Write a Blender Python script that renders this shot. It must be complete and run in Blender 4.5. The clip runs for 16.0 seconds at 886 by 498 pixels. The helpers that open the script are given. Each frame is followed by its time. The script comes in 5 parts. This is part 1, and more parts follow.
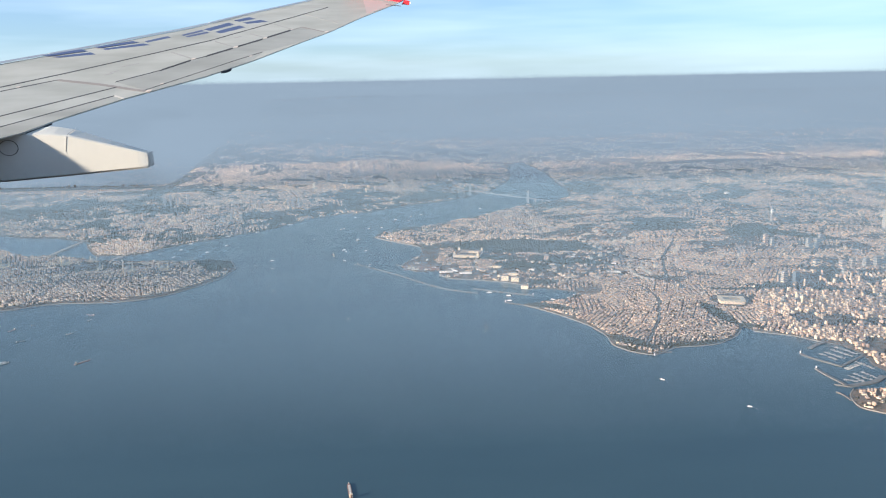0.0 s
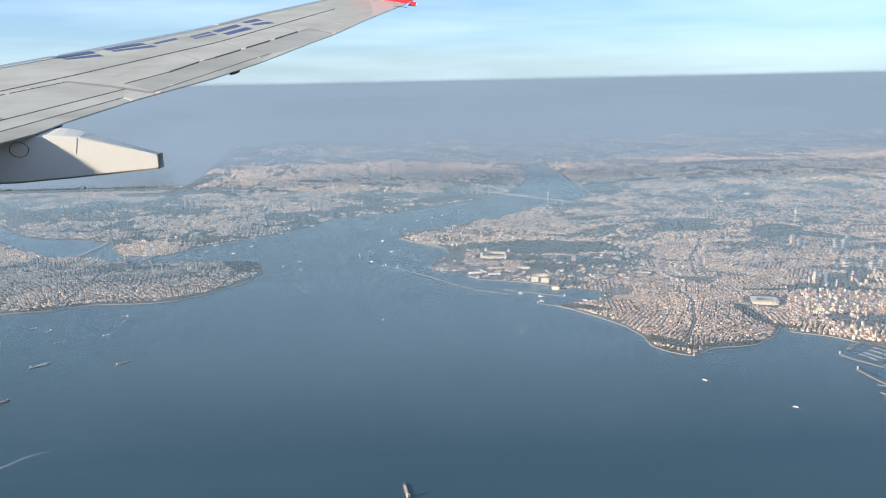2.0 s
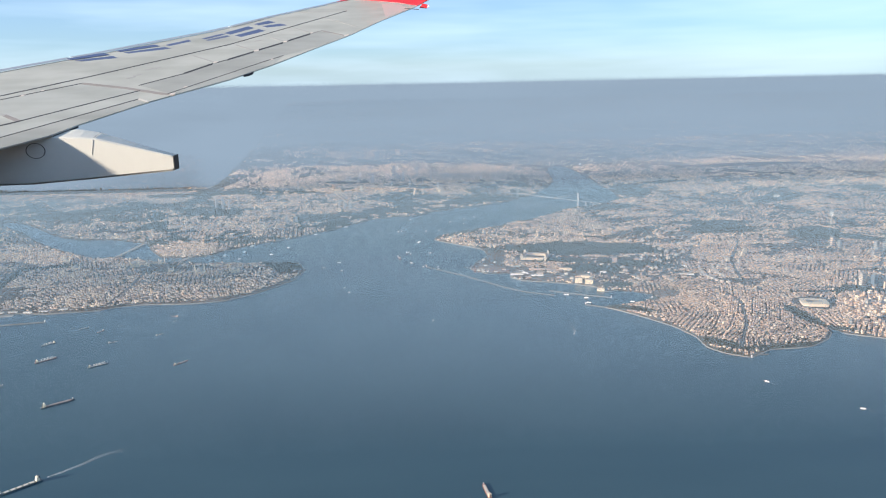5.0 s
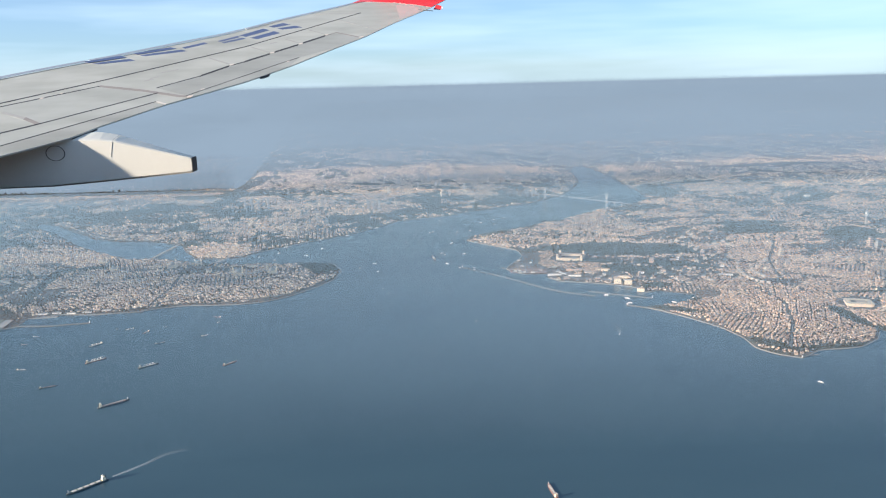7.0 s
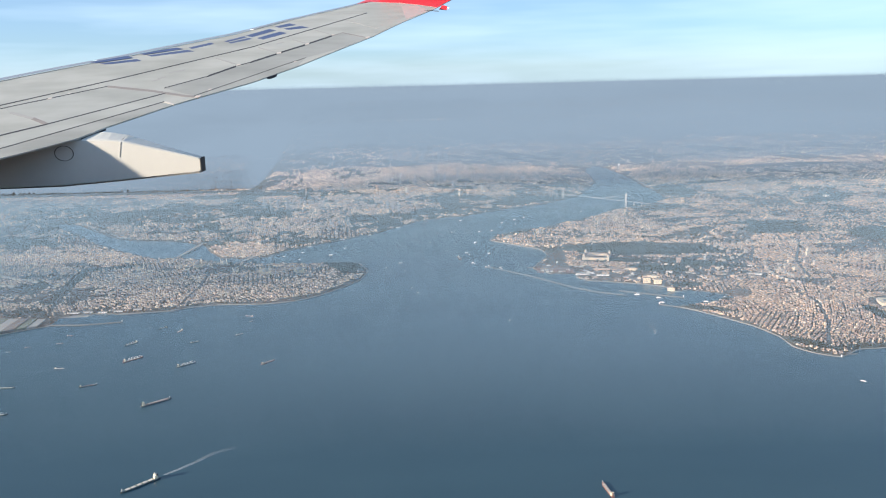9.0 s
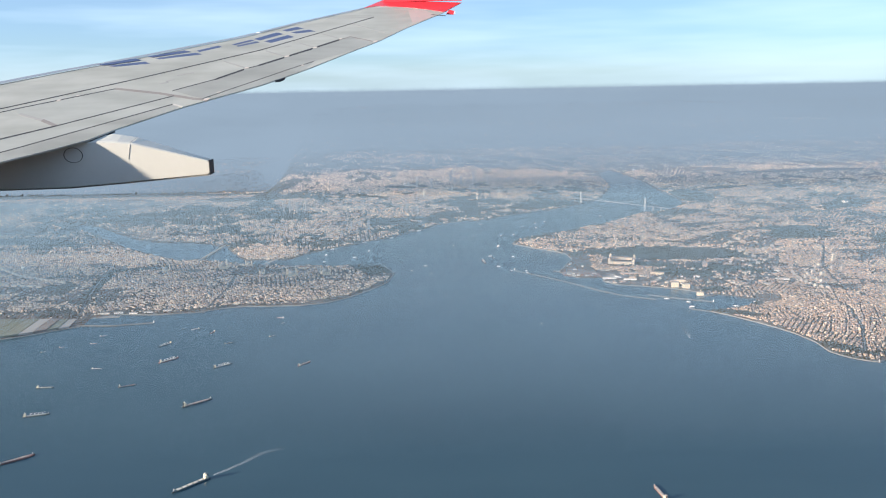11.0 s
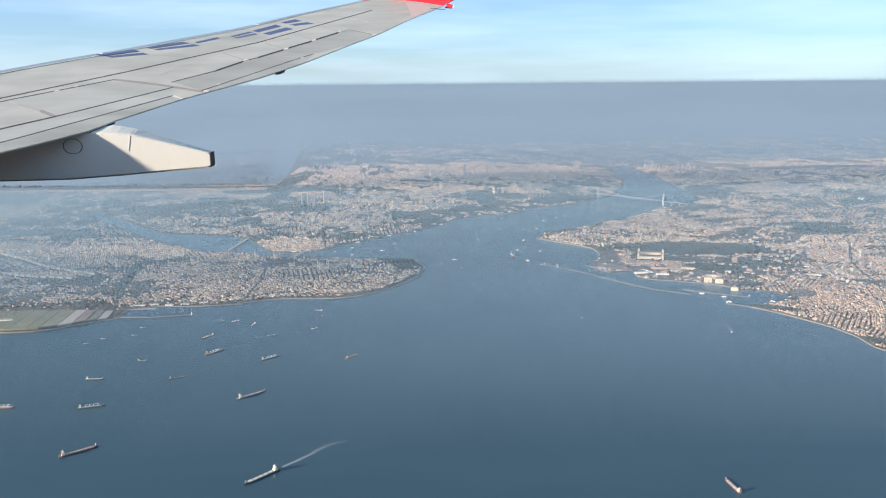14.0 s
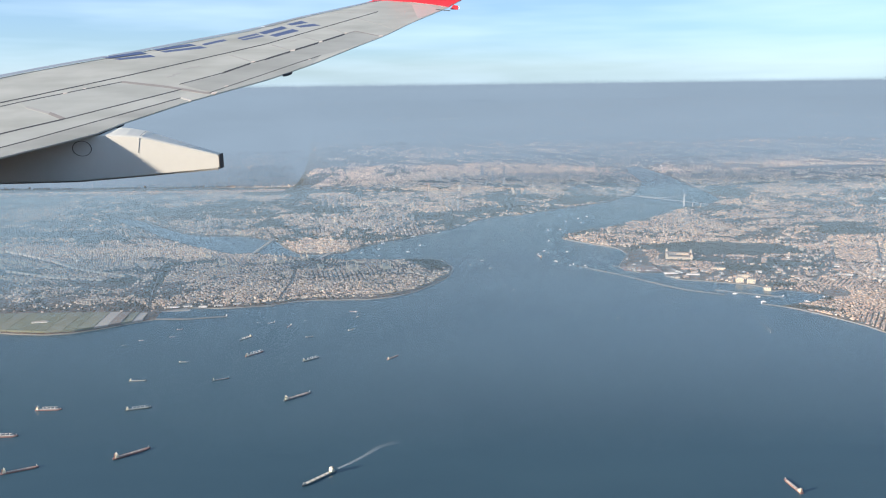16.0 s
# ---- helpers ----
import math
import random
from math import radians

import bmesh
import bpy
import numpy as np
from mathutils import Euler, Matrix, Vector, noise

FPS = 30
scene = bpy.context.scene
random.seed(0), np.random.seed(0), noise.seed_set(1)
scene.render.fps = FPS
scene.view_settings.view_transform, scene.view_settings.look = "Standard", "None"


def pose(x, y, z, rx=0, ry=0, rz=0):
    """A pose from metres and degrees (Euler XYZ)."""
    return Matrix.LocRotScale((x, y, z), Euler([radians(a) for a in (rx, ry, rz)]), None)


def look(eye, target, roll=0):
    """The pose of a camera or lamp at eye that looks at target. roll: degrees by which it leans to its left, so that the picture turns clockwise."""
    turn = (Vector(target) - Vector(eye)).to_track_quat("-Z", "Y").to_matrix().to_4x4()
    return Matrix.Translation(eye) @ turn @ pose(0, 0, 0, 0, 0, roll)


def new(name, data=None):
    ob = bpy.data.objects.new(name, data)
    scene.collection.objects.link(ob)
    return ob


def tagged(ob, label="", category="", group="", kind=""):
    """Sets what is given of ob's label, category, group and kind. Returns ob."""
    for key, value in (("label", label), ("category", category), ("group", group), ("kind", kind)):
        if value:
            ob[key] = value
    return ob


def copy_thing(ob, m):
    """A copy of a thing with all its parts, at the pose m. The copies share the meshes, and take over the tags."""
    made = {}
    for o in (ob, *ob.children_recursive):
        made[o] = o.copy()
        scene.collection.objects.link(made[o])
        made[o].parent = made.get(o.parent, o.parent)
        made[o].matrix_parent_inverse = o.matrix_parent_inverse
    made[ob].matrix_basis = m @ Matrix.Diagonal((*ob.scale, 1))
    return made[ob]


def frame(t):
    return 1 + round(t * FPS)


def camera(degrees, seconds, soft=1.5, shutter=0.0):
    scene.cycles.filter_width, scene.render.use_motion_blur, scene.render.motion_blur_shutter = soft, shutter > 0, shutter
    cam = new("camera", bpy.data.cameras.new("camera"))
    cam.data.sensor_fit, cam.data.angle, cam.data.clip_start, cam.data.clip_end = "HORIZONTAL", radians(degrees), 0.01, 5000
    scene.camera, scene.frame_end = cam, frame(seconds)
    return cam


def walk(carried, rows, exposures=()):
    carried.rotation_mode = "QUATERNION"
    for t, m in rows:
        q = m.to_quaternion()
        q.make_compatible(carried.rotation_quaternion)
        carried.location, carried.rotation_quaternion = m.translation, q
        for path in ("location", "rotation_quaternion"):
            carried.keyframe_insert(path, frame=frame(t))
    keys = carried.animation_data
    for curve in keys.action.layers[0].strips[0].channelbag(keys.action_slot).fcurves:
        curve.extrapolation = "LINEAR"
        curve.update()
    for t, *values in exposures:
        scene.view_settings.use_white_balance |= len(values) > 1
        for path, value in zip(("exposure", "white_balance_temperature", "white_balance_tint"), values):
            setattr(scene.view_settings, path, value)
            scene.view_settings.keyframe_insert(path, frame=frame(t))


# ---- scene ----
cam = camera(58.6, 16.0, soft=1.08)
PATH = [
    (0, (105.218, 0.713, 198.071), (105.271, 2.659, 197.61), -1.1),
    (0.5, (98.938, 0.321, 198.475), (98.985, 2.267, 198.014), -1.2),
    (1, (92.003, 0.217, 198.765), (92.048, 2.163, 198.305), -1.2),
    (1.5, (85.551, 0.105, 198.901), (85.597, 2.051, 198.441), -1.2),
    (2, (79.72, 0.167, 198.791), (79.767, 2.113, 198.333), -1.2),
    (2.5, (73.941, 0.739, 198.722), (73.985, 2.686, 198.266), -1.2),
    (3, (67.754, 0.297, 198.664), (67.798, 2.245, 198.21), -1.2),
    (3.5, (61.628, 0.311, 198.841), (61.674, 2.259, 198.388), -1.2),
    (4, (55.743, -0.201, 198.873), (55.788, 1.746, 198.42), -1.1),
    (6.5, (22.879, -0.105, 198.949), (22.896, 1.844, 198.499), -1.4),
    (7, (16.463, -0.538, 199.126), (16.474, 1.411, 198.677), -1.4),
    (7.5, (10.059, -0.363, 199.172), (10.066, 1.586, 198.723), -1.4),
    (8, (3.202, -0.126, 198.991), (3.212, 1.823, 198.541), -1.4),
    (8.5, (-3.365, 0.071, 198.765), (-3.353, 2.02, 198.316), -1.4),
    (9, (-9.326, -0.202, 198.651), (-9.318, 1.748, 198.203), -1.4),
    (11.5, (-41.477, -1.026, 197.902), (-41.467, 0.926, 197.466), -0.9),
    (12, (-48.382, -0.507, 197.782), (-48.362, 1.444, 197.342), -0.6),
    (12.5, (-55.579, -0.386, 197.988), (-55.547, 1.564, 197.541), -0.3),
    (13, (-61.944, -0.453, 197.949), (-61.908, 1.494, 197.496), -0.3),
    (13.5, (-69.112, -0.663, 197.789), (-69.077, 1.285, 197.335), -0.4),
    (14, (-75.759, -0.45, 197.767), (-75.728, 1.498, 197.316), -0.5),
    (14.5, (-82.377, -0.111, 198.207), (-82.349, 1.838, 197.758), -0.6),
    (15, (-89.095, 0.445, 198.302), (-89.069, 2.394, 197.852), -0.7),
    (15.5, (-95.942, 0.496, 197.874), (-95.915, 2.445, 197.424), -0.7),
    (16, (-103.083, 0.731, 197.585), (-103.056, 2.68, 197.137), -0.7),
]
walk(cam, [(t, look(eye, target, roll)) for t, eye, target, roll in PATH], [(0, 1.345, 5850, 10), (16, 1.345, 5850, 10)])

# ---- light ----
world = bpy.data.worlds.new("sky")
scene.world = world
world.use_nodes = True
SUN_AWAY = Vector((-1.88, -0.82, 0.42)).normalized()
wn, wl = world.node_tree.nodes, world.node_tree.links
wn.clear()
sky = wn.new("ShaderNodeTexSky")
sky.sky_type, sky.sun_disc = "NISHITA", False
sky.sun_elevation = math.asin(SUN_AWAY.z)
sky.sun_rotation = math.atan2(SUN_AWAY.x, SUN_AWAY.y)
sky.altitude, sky.air_density, sky.dust_density, sky.ozone_density = 2000, 1.0, 0.3, 4.0
# thin streaks of high cloud
coord = wn.new("ShaderNodeTexCoord")
squeeze = wn.new("ShaderNodeMapping")
squeeze.inputs["Scale"].default_value = (1.6, 1.6, 15.0)
streak = wn.new("ShaderNodeTexNoise")
streak.inputs["Scale"].default_value, streak.inputs["Detail"].default_value = 2.2, 3.0
ramp = wn.new("ShaderNodeMapRange")
for socket, value in (("From Min", 0.42), ("From Max", 0.75), ("To Min", 0.29), ("To Max", 0.57)):
    ramp.inputs[socket].default_value = value
cloud = wn.new("ShaderNodeMix")
cloud.data_type = "RGBA"
cloud.inputs[7].default_value = (7.5, 8.8, 9.6, 1)
back = wn.new("ShaderNodeBackground")
back.inputs["Strength"].default_value = 0.0545
wout = wn.new("ShaderNodeOutputWorld")
wl.new(coord.outputs["Generated"], squeeze.inputs["Vector"])
wl.new(squeeze.outputs["Vector"], streak.inputs["Vector"])
wl.new(streak.outputs["Fac"], ramp.inputs["Value"])
wl.new(ramp.outputs["Result"], cloud.inputs[0])
tint = wn.new("ShaderNodeMix")
tint.data_type, tint.blend_type = "RGBA", "MULTIPLY"
tint.inputs[0].default_value, tint.inputs[7].default_value = 1.0, (0.87, 0.97, 1.05, 1)
wl.new(sky.outputs["Color"], tint.inputs[6])
wl.new(tint.outputs[2], cloud.inputs[6])
wl.new(cloud.outputs[2], back.inputs["Color"])
wl.new(back.outputs["Background"], wout.inputs["Surface"])

sun = new("sun", bpy.data.lights.new("sun", "SUN"))
sun.data.energy, sun.data.angle, sun.data.color = 5.0, radians(2.5), (1.0, 0.77, 0.54)
sun.matrix_world = look(SUN_AWAY * 500, (0, 0, 0))


# ---- materials ----
def nodes_of(name, rough=0.7, metal=0.0):
    m = bpy.data.materials.new(name)
    m.use_nodes = True
    nt = m.node_tree
    b = nt.nodes["Principled BSDF"]
    b.inputs["Roughness"].default_value, b.inputs["Metallic"].default_value = rough, metal
    return m, nt, b


def noise_node(nt, scale, detail=4.0, space="Object", stretch=(1, 1, 1)):
    tc, mp, nz = nt.nodes.new("ShaderNodeTexCoord"), nt.nodes.new("ShaderNodeMapping"), nt.nodes.new("ShaderNodeTexNoise")
    mp.inputs["Scale"].default_value = stretch
    nz.inputs["Scale"].default_value, nz.inputs["Detail"].default_value = scale, detail
    nt.links.new(tc.outputs[space], mp.inputs["Vector"])
    nt.links.new(mp.outputs["Vector"], nz.inputs["Vector"])
    return nz.outputs["Fac"]


def ramp_node(nt, fac, stops):
    r = nt.nodes.new("ShaderNodeValToRGB")
    while len(r.color_ramp.elements) < len(stops):
        r.color_ramp.elements.new(0.5)
    for e, (p, c) in zip(r.color_ramp.elements, stops):
        e.position, e.color = p, (*c, 1)
    nt.links.new(fac, r.inputs["Fac"])
    return r.outputs["Color"]


def mix_node(nt, fac, a, b, blend="MIX"):
    m = nt.nodes.new("ShaderNodeMix")
    m.data_type, m.blend_type = "RGBA", blend
    for socket, v in ((m.inputs[0], fac), (m.inputs[6], a), (m.inputs[7], b)):
        if isinstance(v, (float, int)):
            socket.default_value = v
        elif isinstance(v, tuple):
            socket.default_value = (*v, 1)
        else:
            nt.links.new(v, socket)
    return m.outputs[2]


def bump_node(nt, b, height, strength, distance):
    k = nt.nodes.new("ShaderNodeBump")
    k.inputs["Strength"].default_value, k.inputs["Distance"].default_value = strength, distance
    nt.links.new(height, k.inputs["Height"])
    nt.links.new(k.outputs["Normal"], b.inputs["Normal"])


def plain(name, colour, rough=0.6, metal=0.0, spread=0.25, scale=1.5):
    """Paint, stone or metal with two scales of wear."""
    m, nt, b = nodes_of(name, rough, metal)
    dark = tuple(c * (1 - spread) for c in colour)
    lite = tuple(min(1, c * (1 + spread * 0.6)) for c in colour)
    base = mix_node(nt, noise_node(nt, scale), dark, lite)
    base = mix_node(nt, 0.35, base, ramp_node(nt, noise_node(nt, scale * 9), [(0.3, dark), (0.7, lite)]))
    nt.links.new(base, b.inputs["Base Color"])
    return m


def varied(name, colours, rough=0.75, per="Random Per Island"):
    """One colour of several for each piece, with a little grime."""
    m, nt, b = nodes_of(name, rough)
    if per == "Random Per Island":
        rnd = nt.nodes.new("ShaderNodeNewGeometry").outputs["Random Per Island"]
    else:
        rnd = nt.nodes.new("ShaderNodeObjectInfo").outputs["Random"]
    n = len(colours)
    col = ramp_node(nt, rnd, [((i + 0.5) / n, c) for i, c in enumerate(colours)])
    grime = ramp_node(nt, noise_node(nt, 0.9), [(0.3, (0.72, 0.72, 0.72)), (0.7, (1, 1, 1))])
    nt.links.new(mix_node(nt, 0.8, col, grime, "MULTIPLY"), b.inputs["Base Color"])
    return m


WALL_COLOURS = [(0.66, 0.47, 0.33), (0.92, 0.75, 0.54), (0.40, 0.27, 0.20), (0.86, 0.66, 0.47), (0.36, 0.29, 0.24), (0.66, 0.45, 0.32), (0.93, 0.78, 0.58)]
ROOF_COLOURS = [(0.36, 0.21, 0.15), (0.42, 0.31, 0.25), (0.32, 0.29, 0.27), (0.40, 0.25, 0.18), (0.46, 0.41, 0.37), (0.34, 0.24, 0.19)]
wall_mat = varied("render_walls", WALL_COLOURS)
pale_mat = varied("pale_render_walls", [(0.90, 0.72, 0.53), (0.24, 0.18, 0.15), (0.93, 0.78, 0.59), (0.34, 0.25, 0.19), (0.88, 0.68, 0.50), (0.20, 0.17, 0.15), (0.93, 0.80, 0.64)])
roof_mat = varied("tile_roofs", ROOF_COLOURS, 0.85)
wall_one = varied("render_wall_single", WALL_COLOURS, per="Random")
roof_one = varied("tile_roof_single", ROOF_COLOURS, 0.85, per="Random")
leaf_mat = varied("foliage", [(0.040, 0.041, 0.024), (0.052, 0.050, 0.028), (0.066, 0.058, 0.036), (0.046, 0.046, 0.030)], 0.9)
stone_mat = plain("sea_wall_stone", (0.27, 0.26, 0.24), 0.85)
rubble_mat = plain("breakwater_rubble", (0.17, 0.17, 0.165), 0.9, spread=0.35, scale=2.0)
white_mat = plain("white_paint", (0.80, 0.79, 0.76), 0.4, spread=0.12)
ivory_mat = plain("ivory_paint", (0.74, 0.68, 0.52), 0.45, spread=0.12)
cream_mat = plain("cream_stone", (0.72, 0.62, 0.46), 0.7)
rust_mat = plain("red_hull_paint", (0.22, 0.135, 0.125), 0.5, spread=0.4)
dark_hull = plain("dark_hull_paint", (0.085, 0.115, 0.135), 0.45, spread=0.4)
deck_mat = plain("deck_paint", (0.25, 0.165, 0.14), 0.6, spread=0.35)
green_deck = plain("green_deck_paint", (0.16, 0.19, 0.15), 0.6, spread=0.3)
hatch_mat = plain("hatch_paint", (0.55, 0.54, 0.50), 0.5)
steel_mat = plain("grey_steel", (0.33, 0.35, 0.37), 0.45, 0.2)
glass_mat = plain("tower_glass", (0.13, 0.16, 0.20), 0.3, 0.0)
concrete_mat = plain("concrete", (0.38, 0.36, 0.33), 0.85)
field_mat = plain("grass_field", (0.190, 0.205, 0.150), 0.95, spread=0.4, scale=0.2)
dirt_mat = plain("bare_earth", (0.42, 0.32, 0.25), 0.95, spread=0.25, scale=0.2)


def water_material():
    m, nt, b = nodes_of("sea", 0.22)
    big = noise_node(nt, 0.006, 5, stretch=(1, 2.2, 1))
    col = ramp_node(nt, big, [(0.3, (0.031, 0.069, 0.096)), (0.7, (0.038, 0.080, 0.107))])
    nt.links.new(col, b.inputs["Base Color"])
    b.inputs["IOR"].default_value = 1.33
    bump_node(nt, b, noise_node(nt, 0.8, 6, stretch=(1, 1.7, 1)), 0.35, 0.25)
    return m


def ground_material():
    """Paved town ground, parks and scrub, mixed by the land's cover."""
    m, nt, b = nodes_of("land", 0.95)
    a = nt.nodes.new("ShaderNodeAttribute")
    a.attribute_name = "cover"
    town = ramp_node(nt, noise_node(nt, 0.25, 6), [(0.3, (0.066, 0.056, 0.046)), (0.5, (0.125, 0.100, 0.084)), (0.72, (0.25, 0.195, 0.155))])
    park = ramp_node(nt, noise_node(nt, 0.08, 7), [(0.3, (0.042, 0.041, 0.027)), (0.55, (0.070, 0.060, 0.040)), (0.75, (0.10, 0.10, 0.066))])
    nt.links.new(mix_node(nt, a.outputs["Fac"], town, park), b.inputs["Base Color"])
    bump_node(nt, b, noise_node(nt, 0.9, 5), 0.5, 0.4)
    return m


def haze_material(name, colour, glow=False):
    """Haze put into colour: a blue diffuse tone near by, plain glow far off."""
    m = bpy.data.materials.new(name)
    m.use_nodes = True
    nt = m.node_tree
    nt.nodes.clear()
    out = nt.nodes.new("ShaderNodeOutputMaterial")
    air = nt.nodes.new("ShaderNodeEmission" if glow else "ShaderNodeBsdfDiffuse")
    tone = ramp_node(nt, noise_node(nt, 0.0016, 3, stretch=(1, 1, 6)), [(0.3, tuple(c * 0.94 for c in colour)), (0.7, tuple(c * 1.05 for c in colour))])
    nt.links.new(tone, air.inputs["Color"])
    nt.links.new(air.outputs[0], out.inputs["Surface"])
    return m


# ---- building helpers ----
def link(name, verts, quads, mats, index=None, smooth=False):
    """A mesh object from arrays of corners and four-sided faces."""
    v, q = np.asarray(verts, dtype=np.float32), np.asarray(quads, dtype=np.int32)
    me = bpy.data.meshes.new(name)
    me.vertices.add(len(v))
    me.vertices.foreach_set("co", v.ravel())
    me.loops.add(q.size)
    me.loops.foreach_set("vertex_index", q.ravel())
    me.polygons.add(len(q))
    me.polygons.foreach_set("loop_start", np.arange(len(q), dtype=np.int32) * q.shape[1])
    me.polygons.foreach_set("loop_total", np.full(len(q), q.shape[1], dtype=np.int32))
    for m in mats:
        me.materials.append(m)
    if index is not None:
        me.polygons.foreach_set("material_index", np.asarray(index, dtype=np.int32))
    if smooth:
        me.polygons.foreach_set("use_smooth", np.ones(len(q), dtype=bool))
    me.update(calc_edges=True)
    return new(name, me)


def part(name, bm, material, parent=None, label="", smooth=False):
    me = bpy.data.meshes.new(name)
    bmesh.ops.recalc_face_normals(bm, faces=bm.faces)
    bm.to_mesh(me)
    bm.free()
    me.materials.append(material)
    if smooth:
        me.polygons.foreach_set("use_smooth", np.ones(len(me.polygons), dtype=bool))
    ob = new(name, me)
    ob.parent = parent
    return tagged(ob, label)


def box(bm, cx, cy, cz, sx, sy, sz, turn=0.0, taper=1.0):
    """A block whose base centre is (cx, cy, cz)."""
    c, s = math.cos(turn), math.sin(turn)
    vs = []
    for z, k in ((0, 1.0), (sz, taper)):
        for ux, uy in ((-1, -1), (1, -1), (1, 1), (-1, 1)):
            x, y = ux * sx / 2 * k, uy * sy / 2 * k
            vs.append(bm.verts.new((cx + c * x - s * y, cy + s * x + c * y, cz + z)))
    for f in ((3, 2, 1, 0), (4, 5, 6, 7), (0, 1, 5, 4), (1, 2, 6, 5), (2, 3, 7, 6), (3, 0, 4, 7)):
        bm.faces.new([vs[i] for i in f])


def loft(bm, rings, close=True):
    """Skin through rings of corners, with capped ends."""
    rows = [[bm.verts.new(p) for p in r] for r in rings]
    n = len(rows[0])
    for a, b in zip(rows, rows[1:]):
        for i in range(n):
            bm.faces.new((a[i], a[(i + 1) % n], b[(i + 1) % n], b[i]))
    if close:
        bm.faces.new(rows[0][::-1])
        bm.faces.new(rows[-1])


def rod(bm, a, b, r, sides=6):
    a, b = Vector(a), Vector(b)
    q = (b - a).to_track_quat("Z", "Y")
    ring = [q @ Vector((math.cos(t) * r, math.sin(t) * r, 0)) for t in (2 * math.pi * i / sides for i in range(sides))]
    loft(bm, [[a + p for p in ring], [b + p for p in ring]])


def thing(name, x, y, z, turn, label, category, group="", kind=""):
    ob = new(name)
    ob.matrix_basis = pose(x, y, z, 0, 0, turn)
    return tagged(ob, label, category, group, kind)


# ---- the plan: shores of the two sides of the strait ----
ASIA_SHORE = [(365, 405), (354, 414), (357, 430), (365, 440), (386, 441), (400, 465), (398, 479), (402, 496), (397, 513), (386, 521), (373, 535),
              (358, 542), (349, 547), (346, 562), (341, 551), (332, 537), (314, 523), (301, 520), (282, 519), (262, 504), (248, 513), (239, 526), (239, 548),
              (231, 571), (216, 594), (199, 616), (186, 628), (201, 633), (224, 640), (241, 659), (212, 676), (198, 670), (196, 687), (179, 698), (151, 709)]
ASIA_NORTH = [(130, 715), (119, 730), (132, 743), (99, 743), (83, 766), (94, 793), (106, 819), (103, 848), (88, 864), (68, 883), (49, 904), (58, 928),
              (87, 951), (125, 970), (152, 1000), (186, 1022), (225, 1066), (251, 1098), (275, 1106), (302, 1128), (330, 1162), (334, 1236), (328, 1279), (330, 1380), (327, 1441), (320, 1491), (315, 1540)]
EUROPE_SHORE = [(281, 1540), (273, 1500), (269, 1436), (263, 1356), (238, 1275), (206, 1206), (180, 1177), (151, 1146), (109, 1123), (69, 1096), (24, 1060), (-6, 1051), (-34, 1035),
                (-59, 1000), (-87, 962), (-122, 930), (-160, 898), (-184, 872), (-198, 849), (-222, 843), (-250, 846), (-272, 880), (-289, 917), (-317, 935), (-347, 947), (-381, 948), (-416, 969), (-460, 1016), (-502, 1063), (-537, 1082)]
HORN_SHORE = [(-522, 1046), (-478, 1006), (-446, 965), (-407, 919), (-376, 893), (-341, 862), (-323, 850), (-299, 852), (-284, 844), (-257, 832), (-219, 822), (-182, 815), (-150, 811), (-120, 812), (-94, 806), (-82, 774),
              (-87, 739), (-101, 713), (-121, 686), (-139, 672), (-161, 666), (-186, 666), (-206, 667), (-225, 662), (-242, 653), (-279, 646), (-309, 650), (-332, 640)]
WEST_SHORE = [(-331, 617), (-346, 609), (-364, 596), (-382, 587), (-402, 584), (-425, 587), (-440, 590), (-520, 600), (-700, 560), (-1200, 400)]
ASIA = ASIA_SHORE + ASIA_NORTH + [(270, 1700), (310, 4900), (4900, 4900), (4900, -300), (1200, 120), (600, 330), (430, 395)]
EUROPE = EUROPE_SHORE + HORN_SHORE + WEST_SHORE + [(-4900, 0), (-4900, 4900), (450, 4900), (410, 1700)]


def inside_distance(px, py, outline):
    """How far each point lies inside an outline; negative outside."""
    best = np.full(px.shape, 1e9)
    odd = np.zeros(px.shape, dtype=bool)
    for (x0, y0), (x1, y1) in zip(outline, outline[1:] + outline[:1]):
        dx, dy = x1 - x0, y1 - y0
        t = np.clip(((px - x0) * dx + (py - y0) * dy) / (dx * dx + dy * dy), 0, 1)
        best = np.minimum(best, np.hypot(px - x0 - t * dx, py - y0 - t * dy))
        if dy:
            odd ^= ((y0 > py) != (y1 > py)) & (px < (py - y0) / dy * dx + x0)
    return np.where(odd, best, -best)


def smooth_noise(px, py, size, seed):
    """Soft value noise between 0 and 1."""
    rng = np.random.RandomState(seed)
    table = rng.rand(256, 256)
    u, v = px / size + 1000.0, py / size + 1000.0
    i, j = np.floor(u).astype(int), np.floor(v).astype(int)
    fu, fv = u - i, v - j
    fu, fv = fu * fu * (3 - 2 * fu), fv * fv * (3 - 2 * fv)
    g = lambda a, b: table[a % 256, b % 256]
    return (g(i, j) * (1 - fu) + g(i + 1, j) * fu) * (1 - fv) + (g(i, j + 1) * (1 - fu) + g(i + 1, j + 1) * fu) * fv


